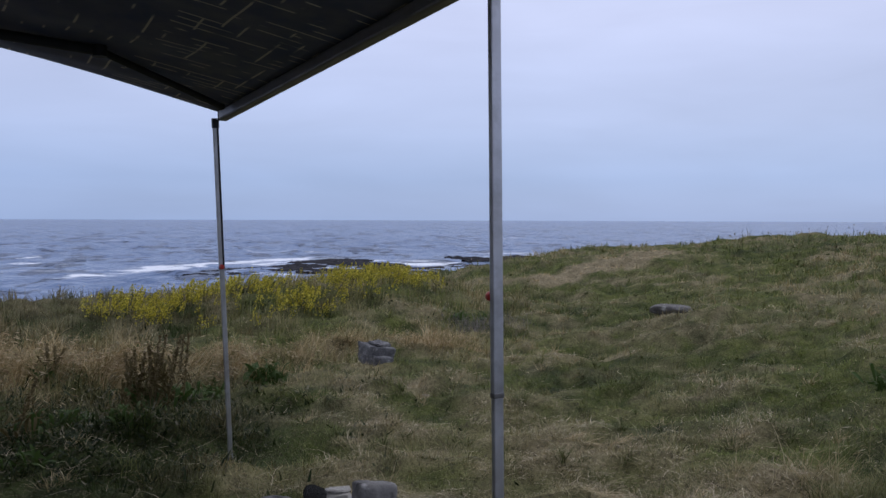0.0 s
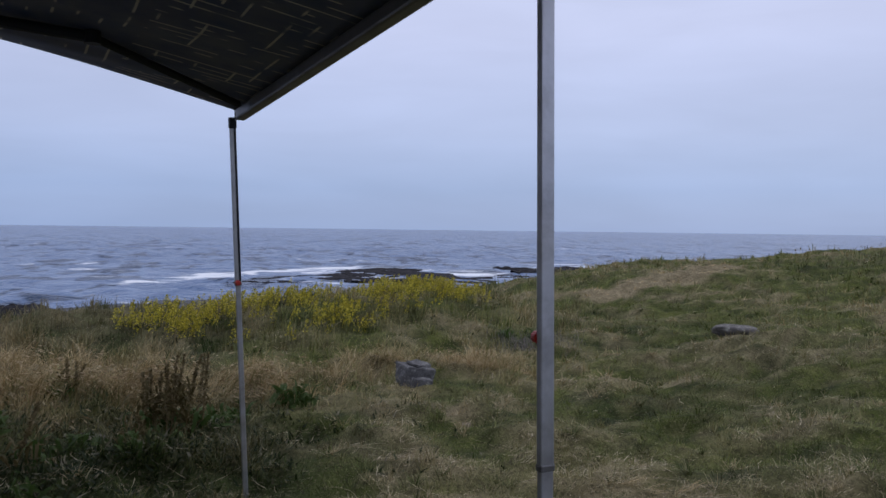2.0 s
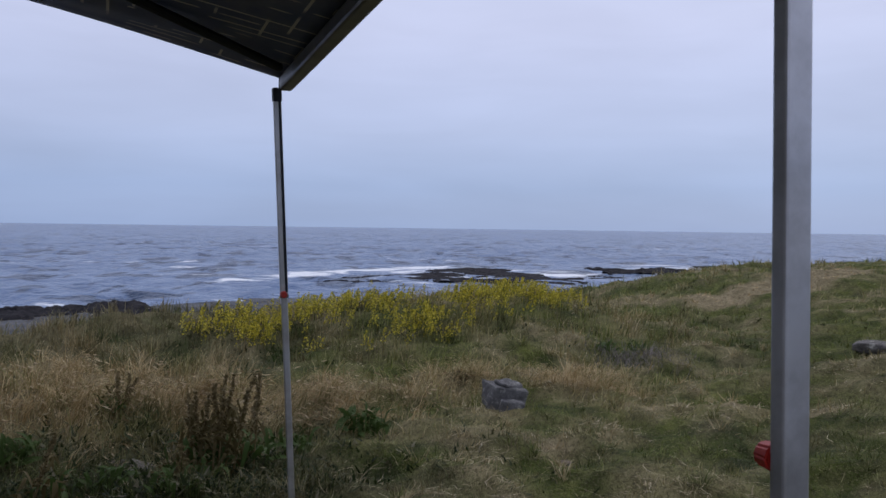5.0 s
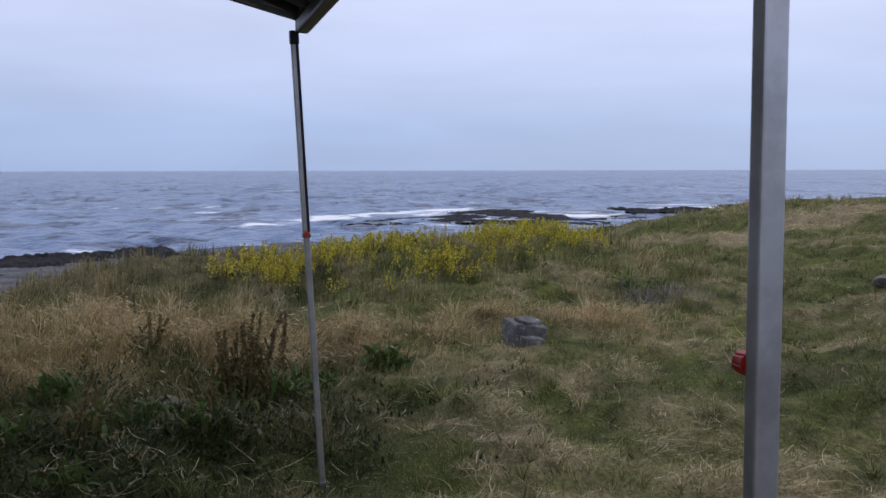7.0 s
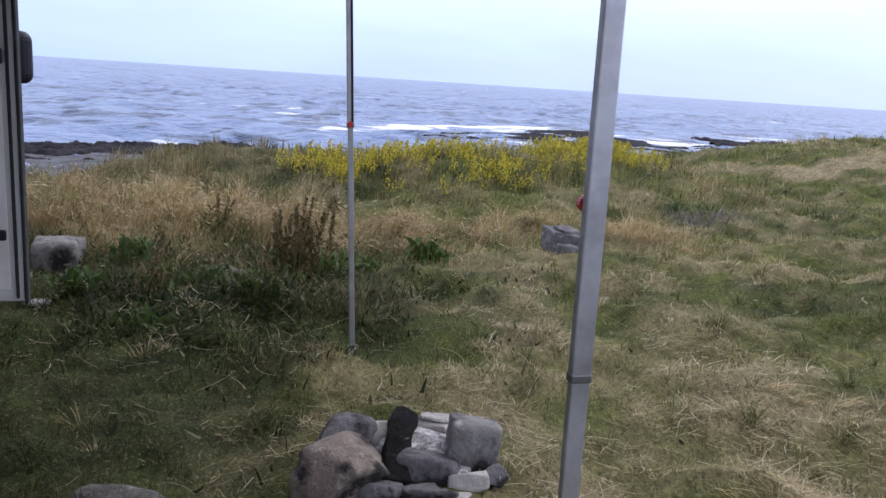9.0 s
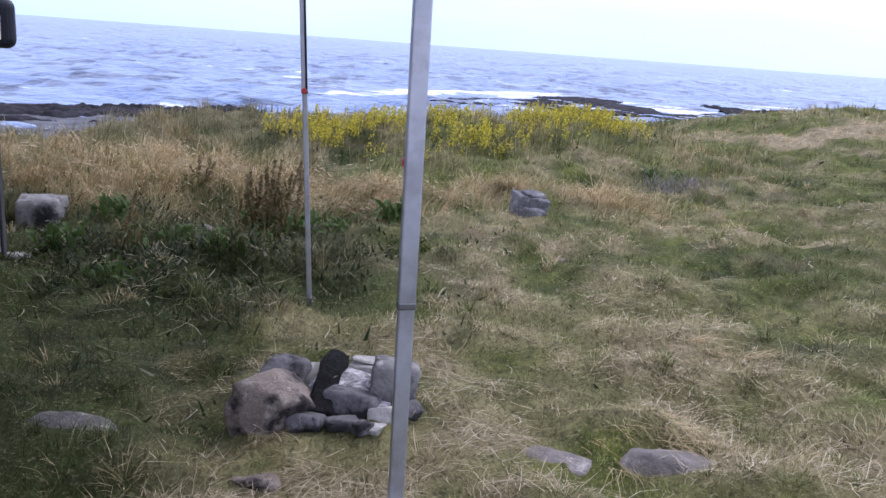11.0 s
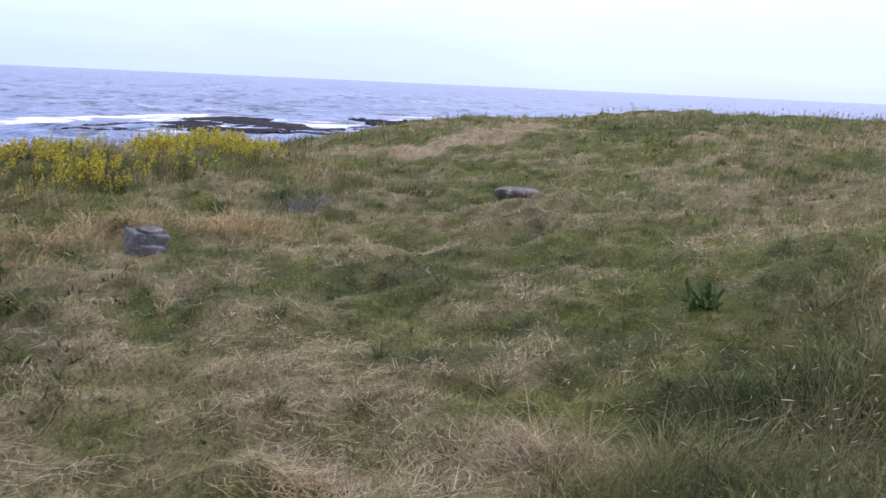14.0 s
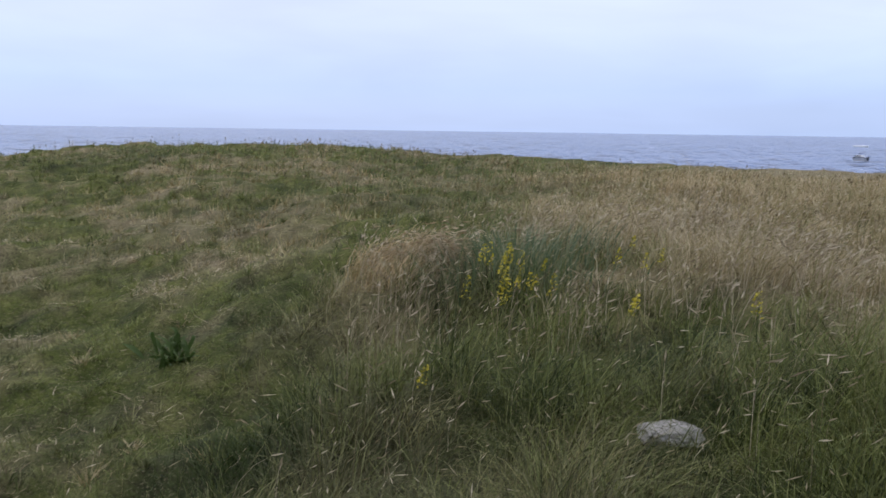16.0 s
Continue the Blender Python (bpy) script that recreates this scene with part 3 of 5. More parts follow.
    dry = dry + pale * (0.95 - dry) * 0.85
    rust = rust + 0.6 * blob(x, y, 0.1, -0.45, 0.35, 0.25) + 0.75 * blob(x, y, 5.8, -0.33, 0.42, 0.25) + 0.9 * worn
    lush_or_shade = np.clip(1.3 * blob(x, y, 2.85, 0.0, 0.4, 0.22) + 1.4 * blob(x, y, 3.82, -1.15, 0.36, 0.22) + 0.55 * blob(x, y, 3.5, 2.3, 1.0, 0.55) + 0.4 * blob(x, y, 4.05, -1.45, 0.4, 0.3) + 0.7 * blob(x, y, 4.45, -2.12, 0.28, 0.2) + 0.7 * blob(x, y, 5.3, -2.3, 0.3, 0.25) + 0.9 * blob(x, y, 5.5, -1.0, 0.25, 0.2)
                   + 0.6 * blob(x, y, 3.9, -0.2, 0.7, 0.7) + 0.35 * blob(x, y, 4.6, 6.5, 1.3, 1.6) + 0.5 * blob(x, y, 0.35, 0.8, 0.6, 0.4) + 0.5 * blob(x, y, 9.0, 3.0, 1.8, 1.2) + 0.8 * blob(x, y, -1.0, -0.2, 0.9, 0.8), 0, 1.4)
    # shade painted over the hummocks: hollows a darker green, tops paler straw
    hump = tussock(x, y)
    dry = dry * (1 - 0.85 * np.clip(lush_or_shade, 0, 1)) + 1.7 * hump * (1 - east) * (1 - shade)
    dry = dry + (0.70 * worn - 0.10) * ease(8.3, 10.3, y) * ease(3.0, 5.0, x)
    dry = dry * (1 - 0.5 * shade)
    lush_or_shade = lush_or_shade * (1 - worn)
    # shade, gloom and low hump add painted shade; the rest is lush growth
    lush_or_shade = np.clip(0.6 * lush_or_shade + (0.75 + 0.5 * n4) * west * (1 - hay) + 1.05 * shade + 0.8 * gloom + 0.15 * bed * ease(-3.2, -2.0, x) + east * ease(6.2, 4.4, x) * (0.08 + 0.5 * ease(0.45, 0.8, n2)) + 0.28 * ease(0.5, 0.72, n5) * (1 - pale) + 0.4 * ease(0.60, 0.78, wave_noise(x, 1.6 * y, 2.3, 45)) * (1 - pale) + 0.5 * ease(0.62, 0.85, n7) + 0.3 * ease(-0.015, -0.075, hump) * (1 - 0.6 * pale), 0, 1)
    length = length * (1 - 0.65 * blob(x, y, 0.9, -1.5, 1.0, 0.7)) * (1 - 0.55 * blob(x, y, 3.05, -1.45, 0.45, 0.4)) * (1 - 0.75 * blob(x, y, -2.1, 0.3, 0.4, 0.4)) * (1 - 0.9 * worn)
    return np.maximum(length, 0.02), np.clip(dry, 0, 1), np.clip(rust, 0, 1), flat, lush_or_shade


def build_ground():
    """One sheet from the turf under the awning to the sea bed at the horizon, finest where it is walked."""
    ax = np.concatenate([-np.geomspace(4700, 16, 60), np.arange(-14, 22, 0.14), np.geomspace(22.5, 4700, 60)])
    ay = np.concatenate([-np.geomspace(4700, 17, 50), np.arange(-15, 20, 0.14), np.geomspace(20.5, 4700, 60)])
    gx, gy = np.meshgrid(ax, ay)
    gz = np.maximum(height(gx, gy), -9)
    nx, ny = len(ax), len(ay)
    i = (np.arange(ny - 1)[:, None] * nx + np.arange(nx - 1)[None]).ravel()
    quads = np.stack([i, i + 1, i + nx + 1, i + nx], 1)
    me = raw_mesh("ground", np.stack([gx, gy, gz], -1).reshape(-1, 3), quads, np.zeros((0, 3), int), GROUND)
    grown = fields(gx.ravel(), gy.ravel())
    for key, value in (("dry", grown[1]), ("lush_or_shade", grown[4])):
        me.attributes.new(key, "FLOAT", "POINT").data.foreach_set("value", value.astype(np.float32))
    ob = new("ground", me)
    tagged(ob, "uneven trampled coastal turf above a low bank", "ground", kind="structure")


build_ground()

REEFS = [(-32.6, 40.3, 28.0, 11.0, 0.85, 47), (-0.8, 100.0, 16.0, 30.0, 0.5, 3), (8.0, 90.0, 8.0, 14.0, 0.5, 4), (22.0, 114.0, 13.0, 16.0, 0.7, 6), (31.0, 121.0, 6.0, 6.0, 0.55, 0), (40.0, 131.0, 12.0, 6.0, 0.6, 0),
         (-50.0, 34.0, 17.0, 6.0, 0.7, 40), (14.0, 98.0, 6.0, 6.0, 0.4, 0), (-11.5, 92.0, 22.0, 8.0, 0.42, 58)]


def build_sea():
    """Open water with a wind-driven swell running in to the shore, rougher round the reefs."""
    r = np.geomspace(30, 4850, 340)
    a = np.radians(np.linspace(-62, 96, 340))
    gr, ga = np.meshgrid(r, a, indexing="ij")
    x, y = gr * np.sin(ga), gr * np.cos(ga)
    z = np.zeros_like(x)
    rng = np.random.default_rng(5)
    for length, amp in ((23, 0.04), (15, 0.05), (10.0, 0.07), (7.2, 0.09), (5.3, 0.10), (4.0, 0.08)):
        for _ in range(2):
            head = math.radians(rng.uniform(-62, 58))
            ph = 2 * math.pi / length * (x * math.sin(head) + y * math.cos(head)) + rng.uniform(0, 6) + 2.0 * wave_noise(x, y, 0.4 / length, int(length))
            fade = np.clip(length * 45 / gr, 0, 1) * (0.4 + 1.2 * wave_noise(x, y, 0.22 / length, 11 + int(length)))
            z += amp * fade * (2 * ((np.sin(ph) + 1) / 2) ** 1.7 - 0.8)
    surf = np.zeros_like(x)
    for cx, cy, ln, wd, _, _ in REEFS:
        surf += np.exp(-(((x - cx + ln * 0.3) / (ln * 0.95)) ** 2 + ((y - cy - wd * 0.5 - 2) / (wd * 0.35 + 6)) ** 2))
    surf += 0.55 * np.exp(-(((gr - 120) / 38) ** 2))
    # the swell breaks in a long line to the west of the main ledge
    surf += 2.4 * np.exp(-((y - 126 - 1.5 * x - 14 * (wave_noise(x, y, 0.06, 91) - 0.5)) / 5.0) ** 2) * ease(-35, -27, x) * ease(-4, -9, x)
    z *= 1 - 0.5 * np.clip(surf, 0, 1)
    nr, na = len(r), len(a)
    i = (np.arange(nr - 1)[:, None] * na + np.arange(na - 1)[None]).ravel()
    quads = np.stack([i, i + na, i + na + 1, i + 1], 1)
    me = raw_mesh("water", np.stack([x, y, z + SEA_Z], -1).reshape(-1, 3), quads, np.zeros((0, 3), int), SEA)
    me.attributes.new("surf", "FLOAT", "POINT").data.foreach_set("value", np.clip(surf, 0, 3).astype(np.float32).ravel())
    tagged(new("water", me), "choppy grey-blue sea with white breaking crests", "sea", kind="structure")


build_sea()


def reef(cx, cy, length, width, tall, turn, seed):
    """A low black ledge of layered rock, broken into steps and gullies."""
    nx, ny = (150, 90) if length > 12 else (80, 50)
    gx, gy = np.meshgrid(np.linspace(-0.5, 0.5, nx), np.linspace(-0.5, 0.5, ny))
    edge = np.clip(1 - (np.abs(gx) * 2) ** 3.0 - (np.abs(gy) * 2) ** 2.0, -0.6, 1)
    px, py = gx * length, gy * width
    h = 0.12 + 0.66 * edge + 1.1 * (wave_noise(px, py, 0.16, seed + 5) - 0.5) + 1.2 * (wave_noise(px, py * 1.4, 0.42, seed) - 0.5) + 0.7 * (wave_noise(px, py, 1.1, seed + 1) - 0.5) + 0.65 * (wave_noise(px, py * 1.5, 2.4, seed + 2) - 0.5) + 0.3 * (wave_noise(px, py, 6.0, seed + 3) - 0.5)
    h = np.where(h > 0.6, 0.6 + 0.45 * (h - 0.6), h)
    h = 0.5 * h + 0.5 * np.floor(h * 7) / 7
    co = np.stack([px, py, h * tall - 0.15], -1).reshape(-1, 3)
    i = (np.arange(ny - 1)[:, None] * nx + np.arange(nx - 1)[None]).ravel()
    ob = new("reef_rock", raw_mesh("reef_rock", co, np.stack([i, i + 1, i + nx + 1, i + nx], 1), np.zeros((0, 3), int), REEF))
    ob.matrix_world = pose(cx, cy, SEA_Z, 0, 0, turn)
    tagged(ob, "low black ledge of wet layered rock in the surf", "rock", group="reefs off the shore")


for k, row in enumerate(REEFS):
    reef(*row, 20 + k)


# ---- grass ----
def fan(count, rng, near=1.1, far=27.0, west=-58, east=86):
    """Points spread over the plan in front of the awning, thinning with distance."""
    r = near * (far / near) ** rng.random(count)
    a = np.radians(west + (east - west) * rng.random(count))
    return 1.35 + r * np.sin(a), -4.3 + r * np.cos(a), r


def blades(name, x, y, length, width, lean, aim, curl, mat, label, category, rng, segs=3, lift=0.0, dry=None, rust=None, lush_or_shade=None, wind=None):
    """Tapered bent blades. lean: how far the tip falls over, 0 upright to 1 flat; aim: the way it falls, radians from +x; wind: how far that way turns up to the tip."""
    n = len(x)
    root = np.stack([x, y, height(x, y) - 0.012 + lift], -1)
    side_a = aim + math.pi / 2 + rng.normal(0, 0.6, n)
    side = np.stack([np.cos(side_a), np.sin(side_a), np.zeros(n)], -1)
    over = np.stack([np.cos(aim), np.sin(aim), np.zeros(n)], -1)
    verts = np.zeros((n, 2 * segs + 1, 3))
    p, step = root.copy(), (length / segs)[:, None]
    for k in range(segs + 1):
        f = k / segs
        w = (width * (1 - 0.7 * f) / 2)[:, None] * side
        if k < segs:
            verts[:, 2 * k], verts[:, 2 * k + 1] = p - w, p + w
        else:
            verts[:, 2 * segs] = p
        ang = np.clip(lean + curl * (f - 0.35), 0.0, 1.1)[:, None] * math.pi / 2
        if wind is not None:
            over = np.stack([np.cos(aim + wind * f), np.sin(aim + wind * f), np.zeros(n)], -1)
        p = p + step * (np.sin(ang) * over + np.cos(ang) * np.array([0, 0, 1.0]))
    base = np.arange(n)[:, None] * (2 * segs + 1)
    quads = np.concatenate([base + np.array([2 * k, 2 * k + 1, 2 * k + 3, 2 * k + 2]) for k in range(segs - 1)], 0)
    tris = base + np.array([2 * segs - 2, 2 * segs - 1, 2 * segs])
    me = raw_mesh(name, verts.reshape(-1, 3), quads, tris, mat)
    for key, value in (("dry", dry), ("rust", rust), ("lush_or_shade", lush_or_shade)):
        if value is not None:
            me.attributes.new(key, "FLOAT", "POINT").data.foreach_set("value", np.repeat(value, 2 * segs + 1).astype(np.float32))
    return tagged(new(name, me), label, category, kind="stuff"), verts[:, 2 * segs], verts[:, 2 * segs] - (verts[:, 2 * segs - 2] + verts[:, 2 * segs - 1]) / 2


def tufted(x, y, r, rng, per, spread):
    """Draw blades together into tufts: new places, the way each blade falls out of its tuft, and the tuft's number."""
    n = len(x)
    count = max(1, n // per)
    pick = rng.integers(0, count, n)
    order = rng.permutation(n)[:count]
    cx, cy, cr = x[order][pick], y[order][pick], r[order][pick]
    a, d = rng.random(n) * 6.283, np.abs(rng.normal(0, 1, n)) * spread * (0.6 + 0.08 * cr)
    return cx + d * np.cos(a), cy + d * np.sin(a), cr, a, pick


def lay(x, y):
    """The way trodden grass lies, turning slowly over the lawn."""
    return WIND + 5.0 * (wave_noise(x, y, 0.9, 71) - 0.5) + 3.0 * (wave_noise(x, y, 2.6, 73) - 0.5)


def spindles(name, tip, way, aim, wide, long, droop, mat, label, category):
    """Slim seed heads at the tips of stalks, each two crossed blades that hang a little."""
    n = len(tip)
    w, ln = wide[:, None], long[:, None]
    d = way / np.linalg.norm(way, axis=1, keepdims=True) + np.array([0, 0, droop])
    s1, s2 = np.stack([-np.sin(aim), np.cos(aim), 0 * aim], -1), np.stack([0 * aim, 0 * aim, 0 * aim + 1], -1)
    a, mid, b = tip - d * ln * 0.35, tip + d * ln * 0.2, tip + d * ln * 0.85
    verts = np.stack([a, mid - s1 * w, b, mid + s1 * w, mid - s2 * w, mid + s2 * w], 1)
    base = np.arange(n)[:, None] * 6
    quads = np.concatenate([base + np.array([0, 1, 2, 3]), base + np.array([0, 4, 2, 5])])
    tagged(new(name, raw_mesh(name, verts.reshape(-1, 3), quads, np.zeros((0, 3), int), mat)), label, category, kind="stuff")


def build_grass():
    rng = np.random.default_rng(11)
    # short matted turf, combed flat in swathes
    x, y, r = fan(370000, rng)
    x1, y1, r1, a1, _ = tufted(x, y, r, rng, 16, 0.03)
    loose = rng.random(len(x)) < 0.65
    x, y, r = np.where(loose, x, x1), np.where(loose, y, y1), np.where(loose, r, r1)
    aim = np.where(loose, lay(x, y) + rng.normal(0, 0.5, len(x)), a1)
    keep = inland(x, y) > -0.8
    x, y, r, aim, loose = x[keep], y[keep], r[keep], aim[keep], loose[keep]
    n = len(x)
    length, dry, rust, flat, lush_or_shade = fields(x, y)
    ln = np.where(loose, 0.025 + 0.055 * rng.random(n) ** 1.6, np.minimum(length, 0.13) * (0.5 + 0.9 * rng.random(n))) * (0.85 + 0.04 * r) * (1 - 0.45 * blob(x, y, 0.9, -1.5, 1.1, 0.8))
    dry = np.clip(dry + rng.normal(0, 0.15, n) * (1 - 0.7 * lush_or_shade), 0, 1)
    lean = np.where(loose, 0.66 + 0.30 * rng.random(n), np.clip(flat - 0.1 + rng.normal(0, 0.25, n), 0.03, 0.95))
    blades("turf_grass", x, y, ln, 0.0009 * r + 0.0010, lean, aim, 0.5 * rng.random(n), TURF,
           "short matted green and straw coloured turf", "grass", rng, segs=2, dry=dry, rust=rust, lush_or_shade=lush_or_shade, wind=rng.normal(0, 0.9, n))
    # coarser turf behind the awning and round the motorhome
    x, y = rng.uniform(-9, 12, 90000), rng.uniform(-12, 1.5, 90000)
    bearing = np.degrees(np.arctan2(x - 1.35, y + 4.3))
    keep = (((bearing < -57) | (bearing > 85)) | (np.hypot(x - 1.35, y + 4.3) < 1.2)) & (inland(x, y) > 0.2)
    x, y = x[keep], y[keep]
    n = len(x)
    length, dry, rust, flat, lush_or_shade = fields(x, y)
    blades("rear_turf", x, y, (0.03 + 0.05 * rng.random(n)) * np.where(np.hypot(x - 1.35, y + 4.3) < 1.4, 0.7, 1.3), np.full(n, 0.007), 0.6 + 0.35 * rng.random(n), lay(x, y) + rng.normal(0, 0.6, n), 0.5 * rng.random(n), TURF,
           "short green and straw coloured turf round the motorhome", "grass", rng, segs=2, dry=np.clip(dry + rng.normal(0, 0.15, n), 0, 1), rust=rust, lush_or_shade=lush_or_shade)
    # long growth
    x, y, r = fan(350000, rng)
    length, dry, rust, flat, lush_or_shade = fields(x, y)
    keep = (inland(x, y) > -1.3) & (rng.random(len(x)) < ease(0.09, 0.2, length))
    x, y, r = x[keep], y[keep], r[keep]
    x, y, r, a, tuft = tufted(x, y, r, rng, 30, 0.095)
    own = rng.normal(0, 0.22, int(tuft.max()) + 1)[tuft]
    dark = rng.normal(0.08, 0.45, int(tuft.max()) + 1)[tuft]
    grown = (0.75 + 0.5 * rng.random(int(tuft.max()) + 1))[tuft]
    length, dry, rust, flat, lush_or_shade = fields(x, y)
    keep = (length > 0.09) & (inland(x, y) > -1.4)
    x, y, r, a, length, dry, rust, flat, lush_or_shade, own, grown, dark = (v[keep] for v in (x, y, r, a, length, dry, rust, flat, lush_or_shade, own, grown, dark))
    lush_or_shade = np.clip(lush_or_shade + dark, 0, 1)
    n = len(x)
    sway = np.where(rng.random(n) < 0.35 + 0.3 * flat, a, WIND + (tuft[keep] % 7 - 3) * 0.25 + 4.6 * (wave_noise(x, y, 1.5, 77) - 0.5) + rng.normal(0, 0.5, n))
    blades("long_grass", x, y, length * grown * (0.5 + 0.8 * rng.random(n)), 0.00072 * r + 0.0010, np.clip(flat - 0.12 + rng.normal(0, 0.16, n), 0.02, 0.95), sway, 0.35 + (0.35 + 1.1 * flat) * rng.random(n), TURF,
           "long green and beige grass bent over by the wind", "grass", rng, dry=np.clip(dry + (own + rng.normal(0, 0.12, n)) * (1 - 0.6 * lush_or_shade) * np.clip(0.2 + 2.0 * dry, 0, 1), 0, 1), rust=rust, lush_or_shade=lush_or_shade)
    # single tufts that stand out of the lawn
    cx, cy, cr = fan(1500, rng, 1.3, 20.0)
    keep = (inland(cx, cy) > 0.6) & (fields(cx, cy)[0] < 0.2) & (rng.random(len(cx)) > 0.9 * blob(cx, cy, 0.9, -1.5, 1.1, 0.8))
    cx, cy, cr = cx[keep], cy[keep], cr[keep]
    kind = np.where(rng.random(len(cx)) < 0.72, 0.06, 0.85)
    big = (0.6 + 0.8 * rng.random(len(cx))) * (1 - 0.5 * ease(7, 13, cr))
    cx, cy, cr = np.concatenate([cx, [3.12, 3.0, 3.25, 2.85, 2.98, 3.15, 2.78]]), np.concatenate([cy, [-1.32, -1.45, -1.3, -1.45, -1.65, -1.52, -1.2]]), np.concatenate([cr, [3.3] * 7])
    kind, big = np.concatenate([kind, [0.85, 0.95, 0.7, 0.95, 0.9, 0.6, 0.95]]), np.concatenate([big, [2.8, 2.6, 2.6, 2.4, 2.4, 2.6, 2.2]])
    per = 42
    x, y = np.repeat(cx, per), np.repeat(cy, per)
    r, big, kind = np.repeat(cr, per), np.repeat(big, per), np.repeat(kind, per)
    n = len(x)
    a = rng.random(n) * 6.283
    d = np.abs(rng.normal(0, 0.035, n)) * big * (0.8 + 0.05 * r)
    blades("grass_tufts", x + d * np.cos(a), y + d * np.sin(a), (0.04 + 0.075 * rng.random(n)) * big, 0.0007 * r + 0.0009, 0.35 + 0.58 * rng.random(n), a, 0.3 + 0.5 * rng.random(n), TURF,
           "single tufts of coarse grass on the lawn", "grass", rng, dry=np.clip(kind + rng.normal(0, 0.15, n), 0, 1), rust=np.full(n, 0.2), lush_or_shade=np.full(n, 0.7))
    # loose straw lying on the lawn
    x, y, r = fan(80000, rng, 1.1, 13.0)
    length, dry, rust, flat, lush_or_shade = fields(x, y)
    keep = (length < 0.24) & (dry + 0.7 * (wave_noise(x, y, 1.7, 43) - 0.5) + 0.3 * rng.random(len(x)) > 0.64) & (inland(x, y) > 0.5)
    x, y, r = x[keep], y[keep], r[keep]
    n = len(x)
    blades("loose_straw", x, y, 0.04 + 0.17 * rng.random(n) ** 1.4, 0.00065 * r + 0.0011, 0.88 + 0.14 * rng.random(n), lay(x, y) + rng.normal(0, 1.0, n), 0.28 * rng.normal(0, 1, n), STRAW,
           "pale dead straw scattered over the trodden lawn", "straw", rng, segs=3, lift=0.018 + 0.02 * rng.random(n), wind=rng.normal(0, 0.9, n))
    # hay: bent heads on the bank and flattened mats at its foot
    for name, count, spots, tall, lean, label in (
            ("bent_hay", 17000, [(-2.4, 2.2, 1.2, 0.75), (-1.2, 2.6, 0.8, 0.5), (-3.6, 1.5, 0.9, 0.9), (5.85, -0.32, 0.32, 0.2)], 0.40, 0.38, "beige hay bent over by the wind"),
            ("flattened_hay", 22000, [(0.25, 3.55, 0.36, 0.34), (-0.6, 3.0, 0.3, 0.28), (1.8, 3.85, 0.48, 0.24), (2.3, -0.27, 0.24, 0.16), (0.95, 4.0, 0.6, 0.25), (2.4, -1.3, 0.35, 0.18), (1.5, 4.4, 0.6, 0.3), (0.25, 3.55, 0.3, 0.25), (1.8, 3.85, 0.35, 0.2)], 0.22, 0.84, "pale mats of hay pressed flat")):
        pick = rng.integers(0, len(spots), count)
        cx, cy, sx, sy = (np.array([q[i] for q in spots])[pick] for i in range(4))
        x, y = cx + sx * rng.normal(0, 0.62, count), cy + sy * rng.normal(0, 0.62, count)
        keep = (inland(x, y) > 0.0) & (wave_noise(x, y, 3.0, 81) > 0.31 + 0.38 * rng.random(count))
        x, y = x[keep], y[keep]
        x, y, r, a, tuft = tufted(x, y, np.hypot(x - 1.35, y + 4.3), rng, 22, 0.055)
        n = len(x)
        own, grown = rng.normal(0, 0.5, int(tuft.max()) + 1)[tuft], (0.6 + 0.6 * rng.random(int(tuft.max()) + 1))[tuft]
        comb = WIND + 1.0 * (wave_noise(x, y, 1.1, 83) - 0.5) + 0.8 * (wave_noise(x, y, 2.7, 85) - 0.5)
        _, tip, way = blades(name, x, y, tall * grown * (0.55 + 0.6 * rng.random(n)), 0.0007 * r + 0.0012, lean + (0.35 if name == "bent_hay" else 0.16) * rng.random(n), comb + (0.5 if name == "bent_hay" else 1.0) * own + rng.normal(0, 0.28, n), (0.5 + 1.0 * rng.random(n)) * (1.0 if name == "bent_hay" else 0.25), TURF,
               label, "hay", rng, segs=4, dry=np.clip(0.90 + (0.5 if name == "bent_hay" else 0.2) * np.minimum(own, 0.2) + rng.normal(0, 0.12, n), 0, 1), rust=np.clip((0.62 if name == "bent_hay" else 0.42) + 0.9 * (wave_noise(x, y, 1.6, 87) - 0.5) + 0.35 * own + rng.normal(0, 0.1, n), 0, 1), lush_or_shade=np.full(n, 0.6), wind=rng.normal(0, 0.6, n))
        if name == "bent_hay":
            few = rng.random(n) < 0.3
            aim, tip, way, r, m = (comb + own)[few], tip[few], way[few], r[few], int(few.sum())
            spindles("hay_heads", tip, way, aim, 0.00045 * r + 0.0022, 0.035 + 0.035 * rng.random(m), -0.3, HAY_HEAD, "drooping tan seed heads of the bent hay", "hay")
    # broad leaves and leaf litter under the weeds and in the flower bed
    x = np.concatenate([rng.normal(-0.9, 0.85, 9000), rng.uniform(-2.6, 2.6, 5000)])
    y = np.concatenate([rng.normal(0.55, 0.8, 9000), rng.uniform(3.9, 8.5, 5000)])
    length, dry, rust, flat, lush_or_shade = fields(x, y)
    keep = (inland(x, y) > 0.1) & (lush_or_shade > 0.3) & (wave_noise(x, y, 2.4, 89) > 0.25 + 0.45 * rng.random(len(x))) & (np.hypot(x - 0.66, y + 1.35) > 0.45)
    x, y, up = x[keep], y[keep], 0.5 * length[keep]
    n = len(x)
